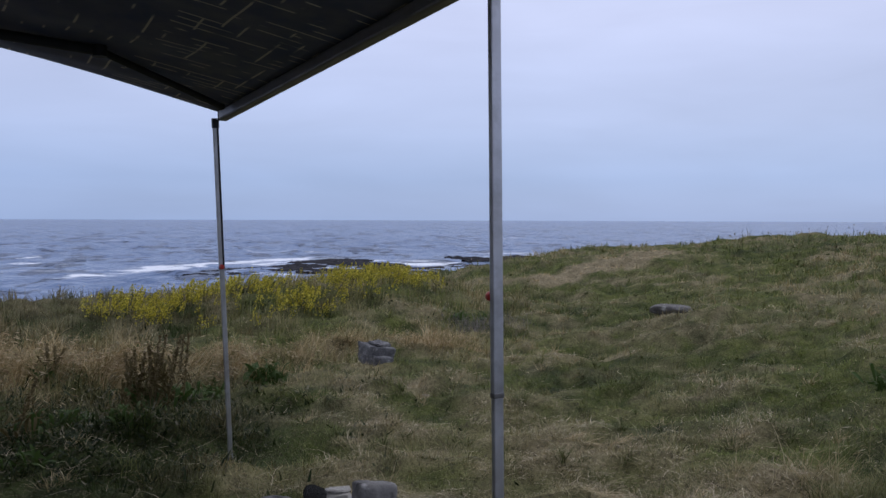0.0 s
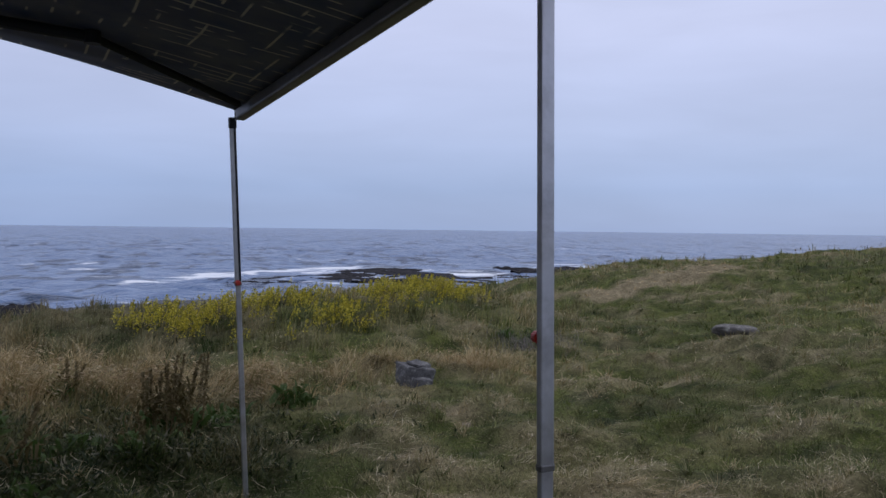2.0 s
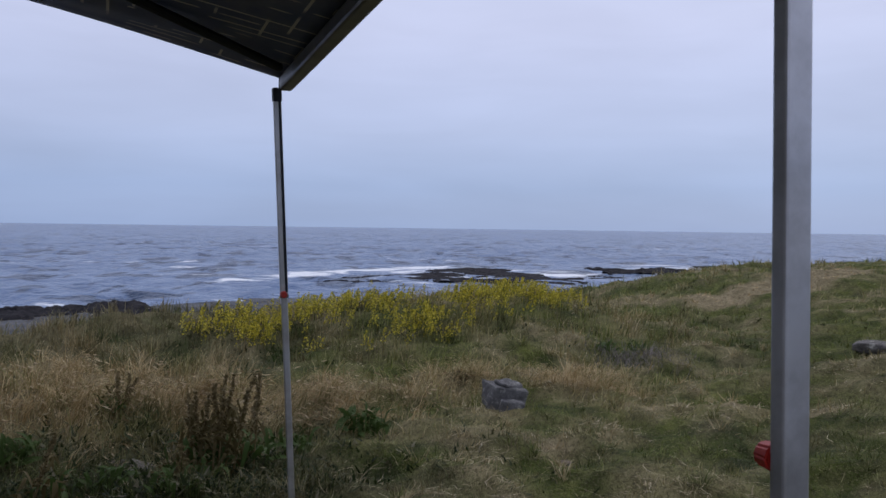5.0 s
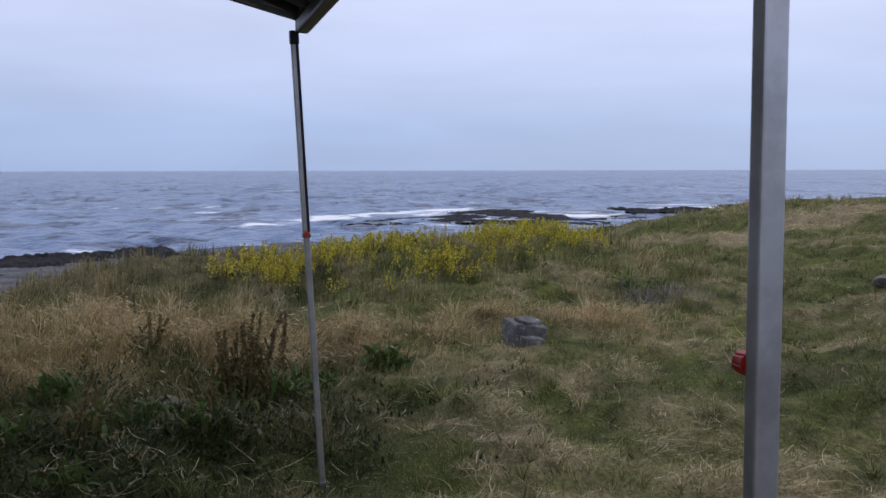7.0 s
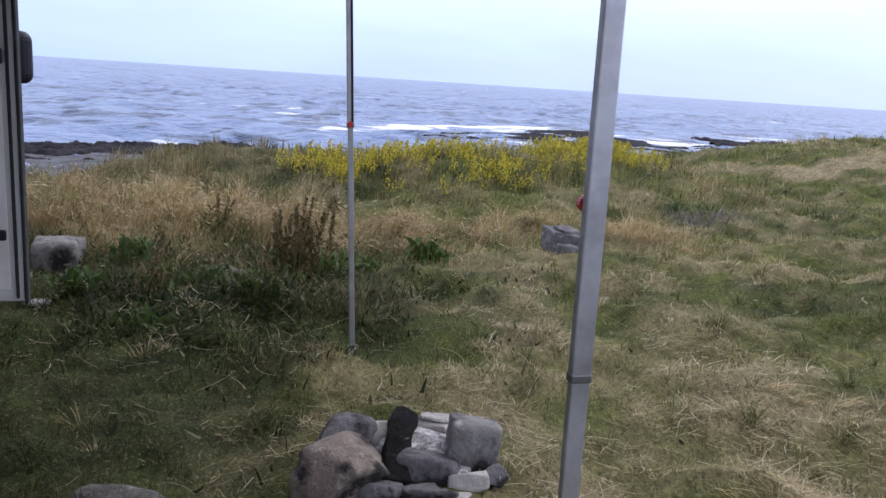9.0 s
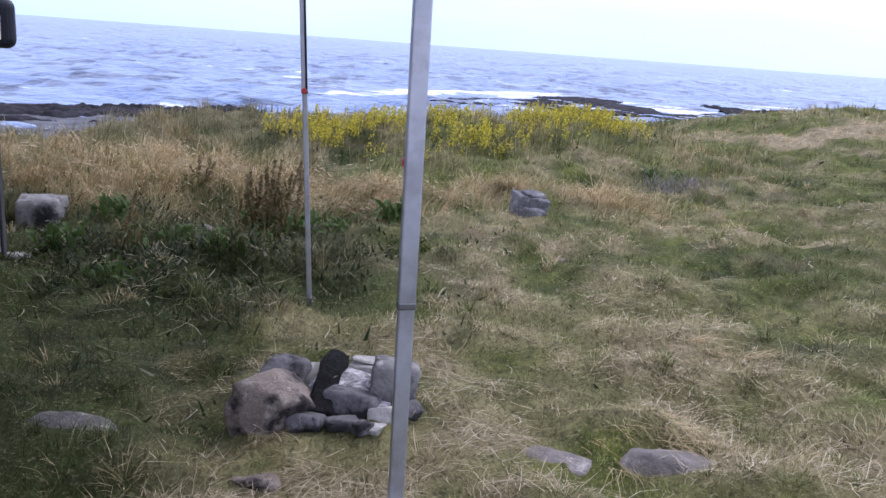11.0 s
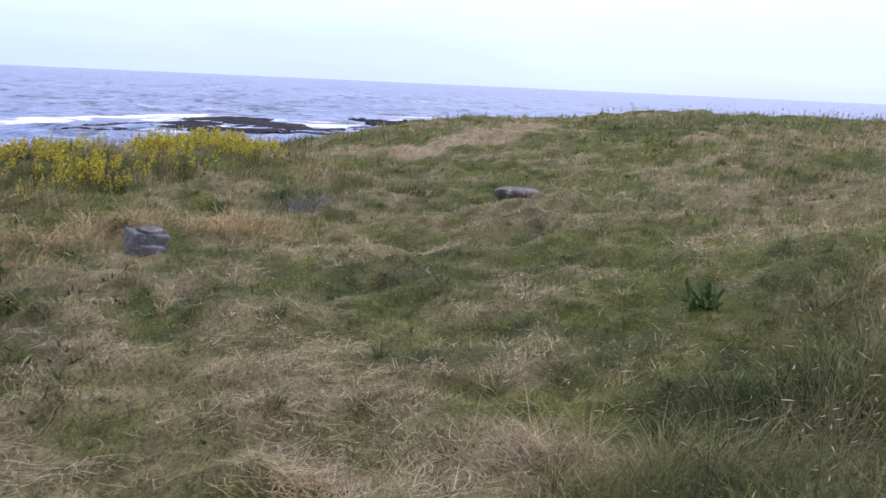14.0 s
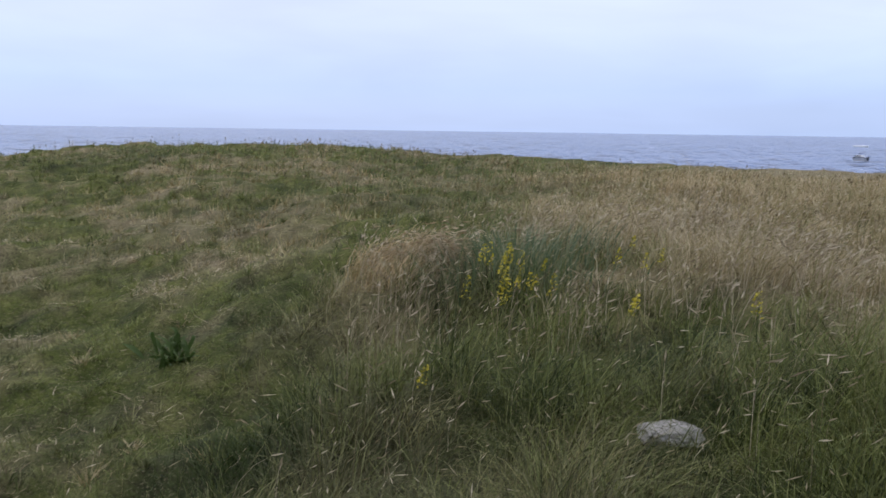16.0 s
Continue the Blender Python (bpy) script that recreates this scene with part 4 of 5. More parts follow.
    blades("undergrowth", x, y, 0.03 + 0.06 * rng.random(n), 0.012 + 0.014 * rng.random(n), 0.35 + 0.6 * rng.random(n), rng.random(n) * 6.283, 0.5 * rng.normal(0, 1, n), WEED_LEAF,
           "small broad leaves of low weeds", "weed", rng, segs=3, lift=up * rng.random(n))
    # dead stems fallen among the weeds and over the lawn
    x = np.concatenate([rng.normal(-0.6, 0.85, 260), rng.uniform(-0.4, 4.2, 150)])
    y = np.concatenate([rng.normal(0.1, 0.8, 260), rng.uniform(-2.4, 2.6, 150)])
    keep = np.hypot(x - 0.66, y + 1.35) > 0.42
    x, y = x[keep], y[keep]
    n = len(x)
    blades("dead_stems", x, y, 0.10 + 0.22 * rng.random(n), np.full(n, 0.0034), 0.84 + 0.18 * rng.random(n), rng.random(n) * 6.283, 0.35 * rng.normal(0, 1, n), STRAW,
           "pale dead stems fallen across the weeds", "straw", rng, segs=8, lift=0.03 + 0.05 * ease(0.6, -0.4, x), wind=rng.normal(0, 1.7, n))
    # a patch of grey dead brush at the foot of the knoll
    n = 700
    x, y = rng.normal(2.45, 0.26, n), rng.normal(5.25, 0.22, n)
    blades("dead_brush", x, y, 0.08 + 0.16 * rng.random(n), np.full(n, 0.006), 0.15 + 0.6 * rng.random(n), rng.random(n) * 6.283, 0.5 * rng.normal(0, 1, n), BRUSH,
           "patch of grey dead brush in the grass", "brush", rng, segs=3, wind=rng.normal(0, 0.8, n))
    # a tussock of blue-green lyme grass with bleached blades beside it
    n = 700
    x, y = rng.normal(6.28, 0.28, n), rng.normal(-1.0, 0.24, n)
    a = np.arctan2(y + 0.95, x - 6.30) + rng.normal(0, 0.5, n)
    blades("lyme_grass", x, y, 0.20 + 0.18 * rng.random(n), np.full(n, 0.0085), 0.12 + 0.35 * rng.random(n), a, 0.3 + 0.6 * rng.random(n), LYME,
           "tussock of blue-green lyme grass", "grass", rng, segs=4)
    n = 90
    x, y = rng.normal(6.02, 0.10, n), rng.normal(-0.62, 0.10, n)
    blades("bleached_blades", x, y, 0.24 + 0.16 * rng.random(n), np.full(n, 0.009), 0.15 + 0.4 * rng.random(n), 2.2 + rng.normal(0, 0.8, n), 0.2 + 0.5 * rng.random(n), STRAW,
           "broad bleached blades beside the lyme grass", "grass", rng, segs=4)
    # stalks with seed heads
    x, y, r = fan(30000, rng, 1.8, 26.0)
    length, dry, rust, flat, lush_or_shade = fields(x, y)
    lawn_stalk = 0.012 + 0.35 * blob(x, y, 3.1, -1.2, 0.5, 0.4)
    keep = (inland(x, y) > -0.8) & (rng.random(len(x)) < np.clip(ease(0.12, 0.26, length) * (0.10 + 0.16 * ease(3.0, 4.6, x) + 0.50 * ease(5.6, 7.2, x)) + lawn_stalk, 0, 1))
    x, y, r, length = x[keep], y[keep], r[keep], length[keep]
    n = len(x)
    aim = WIND + 2.0 * (wave_noise(x, y, 1.2, 79) - 0.5) + rng.normal(0, 0.9, n)
    _, tip, way = blades("seed_stalks", x, y, (0.6 * length + 0.15) * (0.6 + 0.7 * rng.random(n)), 0.0004 * r + 0.0007, 0.14 + 0.40 * rng.random(n), aim, 0.35 + 0.8 * rng.random(n), STALK,
                       "thin pale flowering stalks above the grass", "grass", rng, segs=4)
    spindles("seed_heads", tip, way, aim, 0.00035 * r + 0.0011, 0.022 + 0.032 * rng.random(n), -0.25, SEEDS, "pale feathery grass seed heads nodding in the wind", "grass")
    # stands of pale flowering grass between the green
    spots = [(5.35, -0.92, 0.28, 0.15, 110), (5.6, -1.8, 0.40, 0.22, 90), (6.9, -2.55, 0.6, 0.45, 420), (6.2, -2.1, 0.3, 0.2, 60), (5.95, -2.9, 0.4, 0.3, 110), (7.6, -1.5, 0.6, 0.5, 220), (8.8, -1.2, 1.2, 0.8, 600), (4.9, -3.0, 0.4, 0.3, 40),
             (4.5, -1.75, 0.5, 0.3, 36), (5.0, -1.3, 0.5, 0.3, 40), (5.9, -0.30, 0.35, 0.22, 160), (7.0, -0.6, 0.6, 0.3, 160)]
    x = np.concatenate([rng.normal(q[0], 0.7 * q[2], q[4]) for q in spots])
    y = np.concatenate([rng.normal(q[1], 0.7 * q[3], q[4]) for q in spots])
    n, r = len(x), np.hypot(x - 1.35, y + 4.3)
    aim = WIND + 2.2 * (wave_noise(x, y, 1.2, 79) - 0.5) + rng.normal(0, 1.1, n)
    _, tip, way = blades("feather_grass", x, y, 0.16 + 0.18 * rng.random(n), 0.0005 * r + 0.0009, 0.05 + 0.30 * rng.random(n), aim, 0.3 + 0.8 * rng.random(n), STRAW,
                            "stands of pale flowering grass", "grass", rng, segs=4)
    spindles("feather_heads", tip, way, aim, 0.00055 * r + 0.0016, 0.035 + 0.045 * rng.random(n), -0.3, STRAW, "long pale heads of the flowering grass", "grass")
    # dark seed spikes of plantain and dock scattered over the far rise
    x, y = rng.uniform(5.8, 17, 2600), rng.uniform(-3.0, 12, 2600)
    keep = (inland(x, y) > -0.3) & (ease(6.0, 8.5, x - 0.1 * y) * (0.25 + wave_noise(x, y, 0.8, 93)) > 0.45 + 0.55 * rng.random(2600))
    x, y = x[keep], y[keep]
    n = len(x)
    r = np.hypot(x - 1.35, y + 4.3)
    tall = 0.22 + 0.14 * rng.random(n)
    aim = WIND + rng.normal(0, 0.6, n)
    _, tip, way = blades("plantain_stalks", x, y, tall, 0.0005 * r + 0.001, 0.05 + 0.2 * rng.random(n), aim, 0.3 * rng.random(n), STEM, "thin dark stalks above the pale grass", "weed", rng, segs=3)
    spindles("plantain_heads", tip, way, aim, 0.0006 * r + 0.003, 0.035 + 0.035 * rng.random(n), 0.0, DOCK, "dark brown seed spikes above the pale grass", "weed")


build_grass()


# ---- flowers and weeds ----
def plumes(name, x, y, tall, rng, label, full=1.0):
    """Upright stems that carry loose yellow plumes of many small florets."""
    n = len(x)
    bed = thing(name, label, "flowers", kind="stuff")
    aim = WIND + rng.normal(0, 0.8, n)
    ob, tip, _ = blades("flower_stems", x, y, tall, np.full(n, 0.007), 0.04 + 0.14 * rng.random(n), aim, 0.2 * rng.random(n), STEM, "", "", rng)
    ob.parent = bed
    k = 42
    f = rng.random((n, k))
    size = (0.55 + 0.75 * rng.random((n, 1))) * full
    spread = (0.030 * (1 - f) ** 0.6 + 0.006) * size
    ang = rng.random((n, k)) * 6.28
    c = np.stack([tip[:, 0:1] + spread * np.cos(ang) - 0.03 * (1 - f), tip[:, 1:2] + spread * np.sin(ang), tip[:, 2:3] + 0.02 - (1 - f) * 0.17 * size], -1).reshape(-1, 3)
    m = len(c)
    s = (0.007 + 0.007 * rng.random(m))[:, None] * full
    d1, d2 = rng.normal(size=(m, 3)), rng.normal(size=(m, 3))
    d1, d2 = d1 / np.linalg.norm(d1, axis=1, keepdims=True), d2 / np.linalg.norm(d2, axis=1, keepdims=True)
    verts = np.stack([c - d1 * s, c - d2 * s, c + d1 * s, c + d2 * s], 1).reshape(-1, 3)
    quads = np.arange(m)[:, None] * 4 + np.arange(4)
    blossom = new("blossom", raw_mesh("blossom", verts, quads, np.zeros((0, 3), int), YELLOW))
    blossom.parent = bed
    tagged(blossom, "small yellow florets in loose plumes", kind="stuff")
    return bed


def build_flowers():
    rng = np.random.default_rng(21)
    x, y = rng.uniform(-3.4, 2.9, 15000), rng.uniform(4.2, 10.2, 15000)
    t = y - 4.45 - 1.15 * np.clip(x + 0.2, 0, 9) - 0.5 * (wave_noise(x, y, 1.1, 63) - 0.5)
    dense = ease(-0.1, 0.4, t) * ease(-2.8, -1.8, x) * ease(2.4, 1.4, x) * ease(0.3, 0.9, inland(x, y)) * (0.03 + 1.1 * ease(0.35, 0.75, wave_noise(x, y, 1.7, 61)) + 0.5 * ease(0.5, 0.8, wave_noise(x, y, 4.0, 62)))
    keep = rng.random(len(x)) < dense * 0.36
    x, y = x[keep], y[keep]
    plumes("yellow_flower_bed", x, y, 0.13 + 0.15 * rng.random(len(x)), rng, "dense bed of yellow bedstraw plumes on the bank", 0.92)
    x = np.concatenate([rng.normal(5.70, 0.11, 17), rng.normal(6.2, 0.2, 4), [5.31, 5.64, 4.55, 5.28]])
    y = np.concatenate([rng.normal(-1.33, 0.12, 17), rng.normal(-1.75, 0.15, 4), [-2.24, -2.67, -1.72, -2.26]])
    plumes("scattered_yellow_flowers", x, y, 0.20 + 0.08 * rng.random(len(x)), rng, "few yellow bedstraw plumes among tall grass", 0.62)


build_flowers()


def leaf_mesh(ln, wide, up, mat=None):
    """A broad pointed leaf, creased along the middle, rising and drooping at the tip."""
    verts, quads = [], []
    for k in range(7):
        f = k / 6
        w = wide * math.sin(math.pi * min(1, 0.1 + f * 0.9)) ** 0.8 * 0.5
        h = up * math.sin(f * 2.3) * 1.1
        verts += [(ln * f, w, h + w * 0.35), (ln * f, 0, h), (ln * f, -w, h + w * 0.35)]
    for k in range(6):
        for s in range(2):
            i = 3 * k + s
            quads.append((i, i + 1, i + 4, i + 3))
    return raw_mesh("leaf", np.array(verts), np.array(quads), np.zeros((0, 3), int), mat or LEAF)


LEAVES = [leaf_mesh(0.15, 0.034, 0.10), leaf_mesh(0.20, 0.040, 0.06), leaf_mesh(0.12, 0.030, 0.13), leaf_mesh(0.17, 0.050, 0.02)]


WITHERED = [leaf_mesh(0.13, 0.030, 0.08, DRY_LEAF), leaf_mesh(0.10, 0.022, -0.04, DRY_LEAF)]


def rosette(top, rng, count, size, shapes=LEAVES, tall=0.07):
    """Leaves set round a root, sharing a few shapes."""
    for _ in range(count):
        ob = new("leaf", shapes[int(rng.integers(0, len(shapes)))])
        ob.parent = top
        k = size * rng.uniform(0.6, 1.15)
        ob.matrix_basis = pose(rng.normal(0, 0.08) * size, rng.normal(0, 0.08) * size, tall * rng.random() ** 1.3, rng.normal(0, 25), rng.uniform(-40, 10), rng.uniform(0, 360)) @ Matrix.Diagonal((k, k, k, 1))


def weed(x, y, seed, count, size):
    top = thing("leafy_weed", "clump of broad dark green leaves in the grass", "weed", (x, y, ground_z(x, y) - 0.01), group="green weeds in the turf")
    rosette(top, np.random.default_rng(seed), count * 2, size)


for k, (wx, wy, cnt, size) in enumerate([(-0.02, 1.90, 26, 1.0), (-0.45, 1.75, 22, 1.05), (-0.7, 1.45, 18, 0.9), (4.5, 0.05, 20, 0.75), (-1.3, 0.75, 20, 0.95), (-1.75, 0.1, 18, 0.9), (-0.75, 0.35, 16, 0.8), (-1.1, -0.3, 14, 0.7), (-1.9, 0.9, 18, 0.9), (2.55, 5.7, 14, 0.7), (2.2, 5.5, 12, 0.7), (3.4, -2.1, 12, 0.6)]):
    weed(wx, wy, 70 + k, cnt, size)


def dock(x, y, tall, seed):
    """A dock gone to seed: upright ribbed stems set with knobbly rusty whorls."""
    rng = np.random.default_rng(seed)
    top = thing("dock_plant", "dried red-brown dock plant gone to seed", "weed", (x, y, ground_z(x, y)), group="docks in the long grass")
    for s in range(int(rng.integers(1, 4))):
        lx, ly = rng.normal(0.06, 0.10), rng.normal(0, 0.08)
        h = tall * rng.uniform(0.75, 1.05)
        bx, by = rng.normal(0, 0.05, 2)
        part("stem", rod((bx, by, -0.02), (bx + lx, by + ly, h), 0.006, 6, 0.003), DOCK, top)
        f = rng.uniform(0.40, 1.0, 230)
        a = rng.uniform(0, 6.28, 230)
        clump = 0.5 + 0.5 * np.sin(f * 45)
        rad = (0.007 + 0.028 * clump * (1.2 - f)) * rng.uniform(0.3, 1.1, 230)
        c = np.stack([bx + lx * f + rad * np.cos(a), by + ly * f + rad * np.sin(a), h * f], -1)
        d1, d2 = rng.normal(size=(230, 3)), rng.normal(size=(230, 3))
        d1, d2 = d1 / np.linalg.norm(d1, axis=1, keepdims=True) * 0.009, d2 / np.linalg.norm(d2, axis=1, keepdims=True) * 0.009
        verts = np.stack([c - d1, c - d2, c + d1, c + d2], 1).reshape(-1, 3)
        seeds = new("seed_spike", raw_mesh("seed_spike", verts, np.arange(230)[:, None] * 4 + np.arange(4), np.zeros((0, 3), int), DOCK))
        seeds.parent = top
        tagged(seeds, "knobbly rust-brown seeds", kind="stuff")
    rosette(top, rng, 9, 1.0)
    rosette(top, rng, 46, 0.8, WITHERED, 0.6 * tall)


for k, (dx, dy, tall) in enumerate([(-0.90, 1.10, 0.52), (-0.84, 1.12, 0.56), (-0.72, 1.15, 0.6), (-0.77, 1.02, 0.64), (-0.66, 1.06, 0.70), (-0.58, 1.12, 0.66), (-2.0, 2.3, 0.36), (-1.35, 0.25, 0.44), (-0.9, 0.9, 0.28)]):
    dock(dx, dy, tall, 90 + k)


# ---- stones ----
def stone(name, label, x, y, size, turn, seed, mat, sink=0.25, cuts=9, boxy=0.35, group="", tilt=0.0, z=None, rough=0.08, subdiv=4):
    chip = (0.98, 1.3) if boxy > 0.75 else (0.55, 0.86)
    ob = part(name, lump(size, seed, cuts, rough, 5 if boxy > 0.75 else subdiv, boxy, sink, chip), mat, smooth=True)
    ob.matrix_world = pose(x, y, ground_z(x, y) if z is None else z, tilt, 0, turn)
    return tagged(ob, label, "stone", group)


def angular(name, label, x, y, turn, blocks, seed, mat, soft=0.02, rough=0.012, z=None, tip=(0, 0), group="", skew=0.3):
    ob = part(name, crag(blocks, seed, soft, rough, skew), mat, smooth=True)
    ob.matrix_world = pose(x, y, ground_z(x, y) if z is None else z, tip[0], tip[1], turn)
    return tagged(ob, label, "stone", group)


angular("boulder", "angular dark grey boulder with a broken ledge on the turf", 0.99, 2.93, 20,
        [((0.32, 0.27, 0.24), (0, 0.03, 0.075), 0), ((0.20, 0.15, 0.12), (0.02, -0.11, 0.045), -14), ((0.22, 0.16, 0.05), (0.03, 0.05, 0.185), 24)], 5, BLUE_STONE, 0.012, skew=0.32, tip=(8, 9))
stone("flat_stone", "low flat grey stone sunk in the grass", 4.92, 4.95, (0.62, 0.42, 0.20), -8, 5, GREY_STONE, 0.35, 8)
stone("sunken_stone", "rounded grey stone nearly buried in turf", 2.02, -1.46, (0.43, 0.30, 0.27), 5, 7, TURF_STONE, 0.64, 7, group="stones sunk in the lawn")
stone("sunken_stone", "rounded grey stone nearly buried in turf", 1.57, -1.43, (0.44, 0.25, 0.20), 12, 8, TURF_STONE, 0.66, 7, group="stones sunk in the lawn")
stone("sunken_stone", "rounded grey stone nearly buried in turf", -0.21, -1.92, (0.36, 0.26, 0.20), 0, 9, GREY_STONE, 0.6, 7, group="stones sunk in the lawn")
stone("sunken_stone", "small brownish stone nearly buried in turf", 0.59, -2.02, (0.18, 0.11, 0.06), 0, 10, WARM_STONE, 0.86, 7, group="stones sunk in the lawn")
stone("pale_pebble", "small pale stone lying on the turf", 1.38, 1.65, (0.12, 0.09, 0.06), 0, 11, WARM_STONE, 0.3, 7)
angular("block_stone", "squared grey stone block beside the motorhome", -2.30, 0.62, 20, [((0.31, 0.26, 0.23), (0, 0, 0.055), 0)], 12, BLOCK_STONE, 0.035, 0.012, skew=0.16)
stone("speckled_stone", "pale speckled stone half hidden in tall grass", 4.75, -2.68, (0.21, 0.13, 0.065), -40, 13, PALE_STONE, 0.05, 9, 0.9, rough=0.14)
stone("pale_slab", "thin pale slab lying beside the motorhome door", -1.90, -0.10, (0.15, 0.08, 0.03), 30, 15, PALE_STONE, 0.2, 9, 0.8)
stone("hidden_stone", "grey stone half hidden by docks and weeds", -1.4, 1.3, (0.42, 0.26, 0.20), 10, 14, TURF_STONE, 0.55, 9)


def fire_pit():
    """A rough ring of stones round ash, with a charred log leaning on it."""
    pit_x, pit_y = 0.66, -1.35
    g = ground_z(pit_x, pit_y)
    ring = [("hearth_stone", "large rounded reddish-grey hearth stone", 0.462, -1.57, (0.37, 0.32, 0.31), 10, 31, WARM_STONE, 0.36, 6, 0.55),
            ("hearth_stone", "sooty hearth stone behind the fire", 0.385, -1.34, (0.29, 0.20, 0.22), 20, 33, SOOT_STONE, 0.3, 10, 0.6),
            ("hearth_stone", "pale rounded hearth stone", 0.520, -1.22, (0.20, 0.15, 0.20), 0, 34, PALE_STONE, 0.2, 7, 0.3),
            ("hearth_stone", "small pale stone at the edge of the ash", 0.90, -1.50, (0.15, 0.10, 0.09), 15, 37, PALE_STONE, 0.15, 12, 0.7),
            ("hearth_stone", "small sooty stone between the hearth stones", 0.62, -1.66, (0.14, 0.10, 0.10), 25, 42, SOOT_STONE, 0.2, 12, 0.6),
            ("hearth_stone", "small sooty stone beside the upright one", 0.98, -1.45, (0.11, 0.09, 0.08), 40, 43, SOOT_STONE, 0.2, 12, 0.6),
            ("hearth_stone", "flat pale stone at the back of the fire", 0.66, -1.17, (0.17, 0.10, 0.11), 10, 44, PALE_STONE, 0.15, 12, 0.6),
            ("hearth_slab", "thin pale slab lying in the grass", 0.87, -1.61, (0.14, 0.08, 0.05), 20, 39, PALE_STONE, 0.3, 12, 0.6)]
    for name, label, x, y, size, turn, seed, mat, sink, cuts, boxy in ring:
        stone(name, label, x, y, size, turn, seed, mat, sink, cuts, boxy, group="ring of hearth stones", subdiv=4)
    angular("hearth_stone", "upright squared grey hearth stone", 0.885, -1.35, 14, [((0.19, 0.17, 0.28), (0, 0, 0.065), 0)], 46, BLOCK_STONE, 0.018, 0.012, skew=0.24, tip=(-10, 4), group="ring of hearth stones")
    angular("hearth_slab", "thick dark slab leaning in front of the fire", 0.740, -1.49, 4, [((0.25, 0.13, 0.11), (0, 0, 0.075), 0)], 36, SOOT_STONE, 0.014, 0.008, tip=(-14, 4), group="ring of hearth stones")
    angular("hearth_stone", "white topped hearth stone black with soot in front", 0.715, -1.17, -8, [((0.15, 0.09, 0.15), (0, 0, 0.05), 0), ((0.14, 0.08, 0.03), (-0.02, 0.03, 0.115), 8)], 35, PALE_STONE, 0.014, 0.010, group="ring of hearth stones")
    angular("hearth_slab", "low sooty slab in the grass", 0.72, -1.62, 6, [((0.14, 0.11, 0.04), (0.04, 0, 0.010), 24), ((0.12, 0.08, 0.05), (-0.08, 0.0, 0.014), -35), ((0.08, 0.06, 0.05), (0.12, -0.03, 0.010), 50)], 38, SOOT_STONE, 0.006, 0.006, tip=(-8, 0), group="ring of hearth stones")
    bed = part("ash_pile", lump((0.42, 0.36, 0.14), 41, 0, 0.3, 4, 0.0, 0.15), ASH, smooth=True)
    bed.matrix_world = pose(0.72, -1.33, g)
    tagged(bed, "heap of white ash and black embers", "ash")
    log = part("charred_log", crag([((0.115, 0.44, 0.085), (0, 0, 0), 0), ((0.10, 0.26, 0.06), (0.010, -0.09, 0.02), 4)], 47, 0.008, 0.022, 0.16), CHAR, smooth=True)
    log.matrix_world = pose(0.612, -1.390, g + 0.096, 11, 6, 6.8)
    tagged(log, "charred black log leaning on the hearth stones", "log")


fire_pit()

# ---- motorhome and awning ----
# Local axes: X along the awning's front towards the camera's start, Y towards the motorhome's side.
AX, NX = Vector((0.453, -0.892, 0)), Vector((-0.892, -0.453, 0))
CORNER = Vector((-0.042, -0.173, 2.09))
RIG = Matrix(((AX.x, NX.x, 0, CORNER.x), (AX.y, NX.y, 0, CORNER.y), (0, 0, 1, 0), (0, 0, 0, 1)))
# X x Y points down with these axes, so Y is mirrored where a mesh needs it
SIDE = 2.13


def rig(x, y, z):
    return RIG @ Vector((x, y, z))


def span(a, b, wide, deep, bevel=0.004, up=(0, 0, 1)):
    """A box profile from a to b in rig axes."""
    a, b = rig(*a), rig(*b)
    d = (b - a).normalized()
    s = d.cross(Vector(up)).normalized()
    t = s.cross(d)
    m = Matrix((( s.x, t.x, d.x, (a.x + b.x) / 2), (s.y, t.y, d.y, (a.y + b.y) / 2), (s.z, t.z, d.z, (a.z + b.z) / 2), (0, 0, 0, 1)))
    bm = box(wide, deep, (b - a).length, bevel)
    bm.transform(m)
    return bm


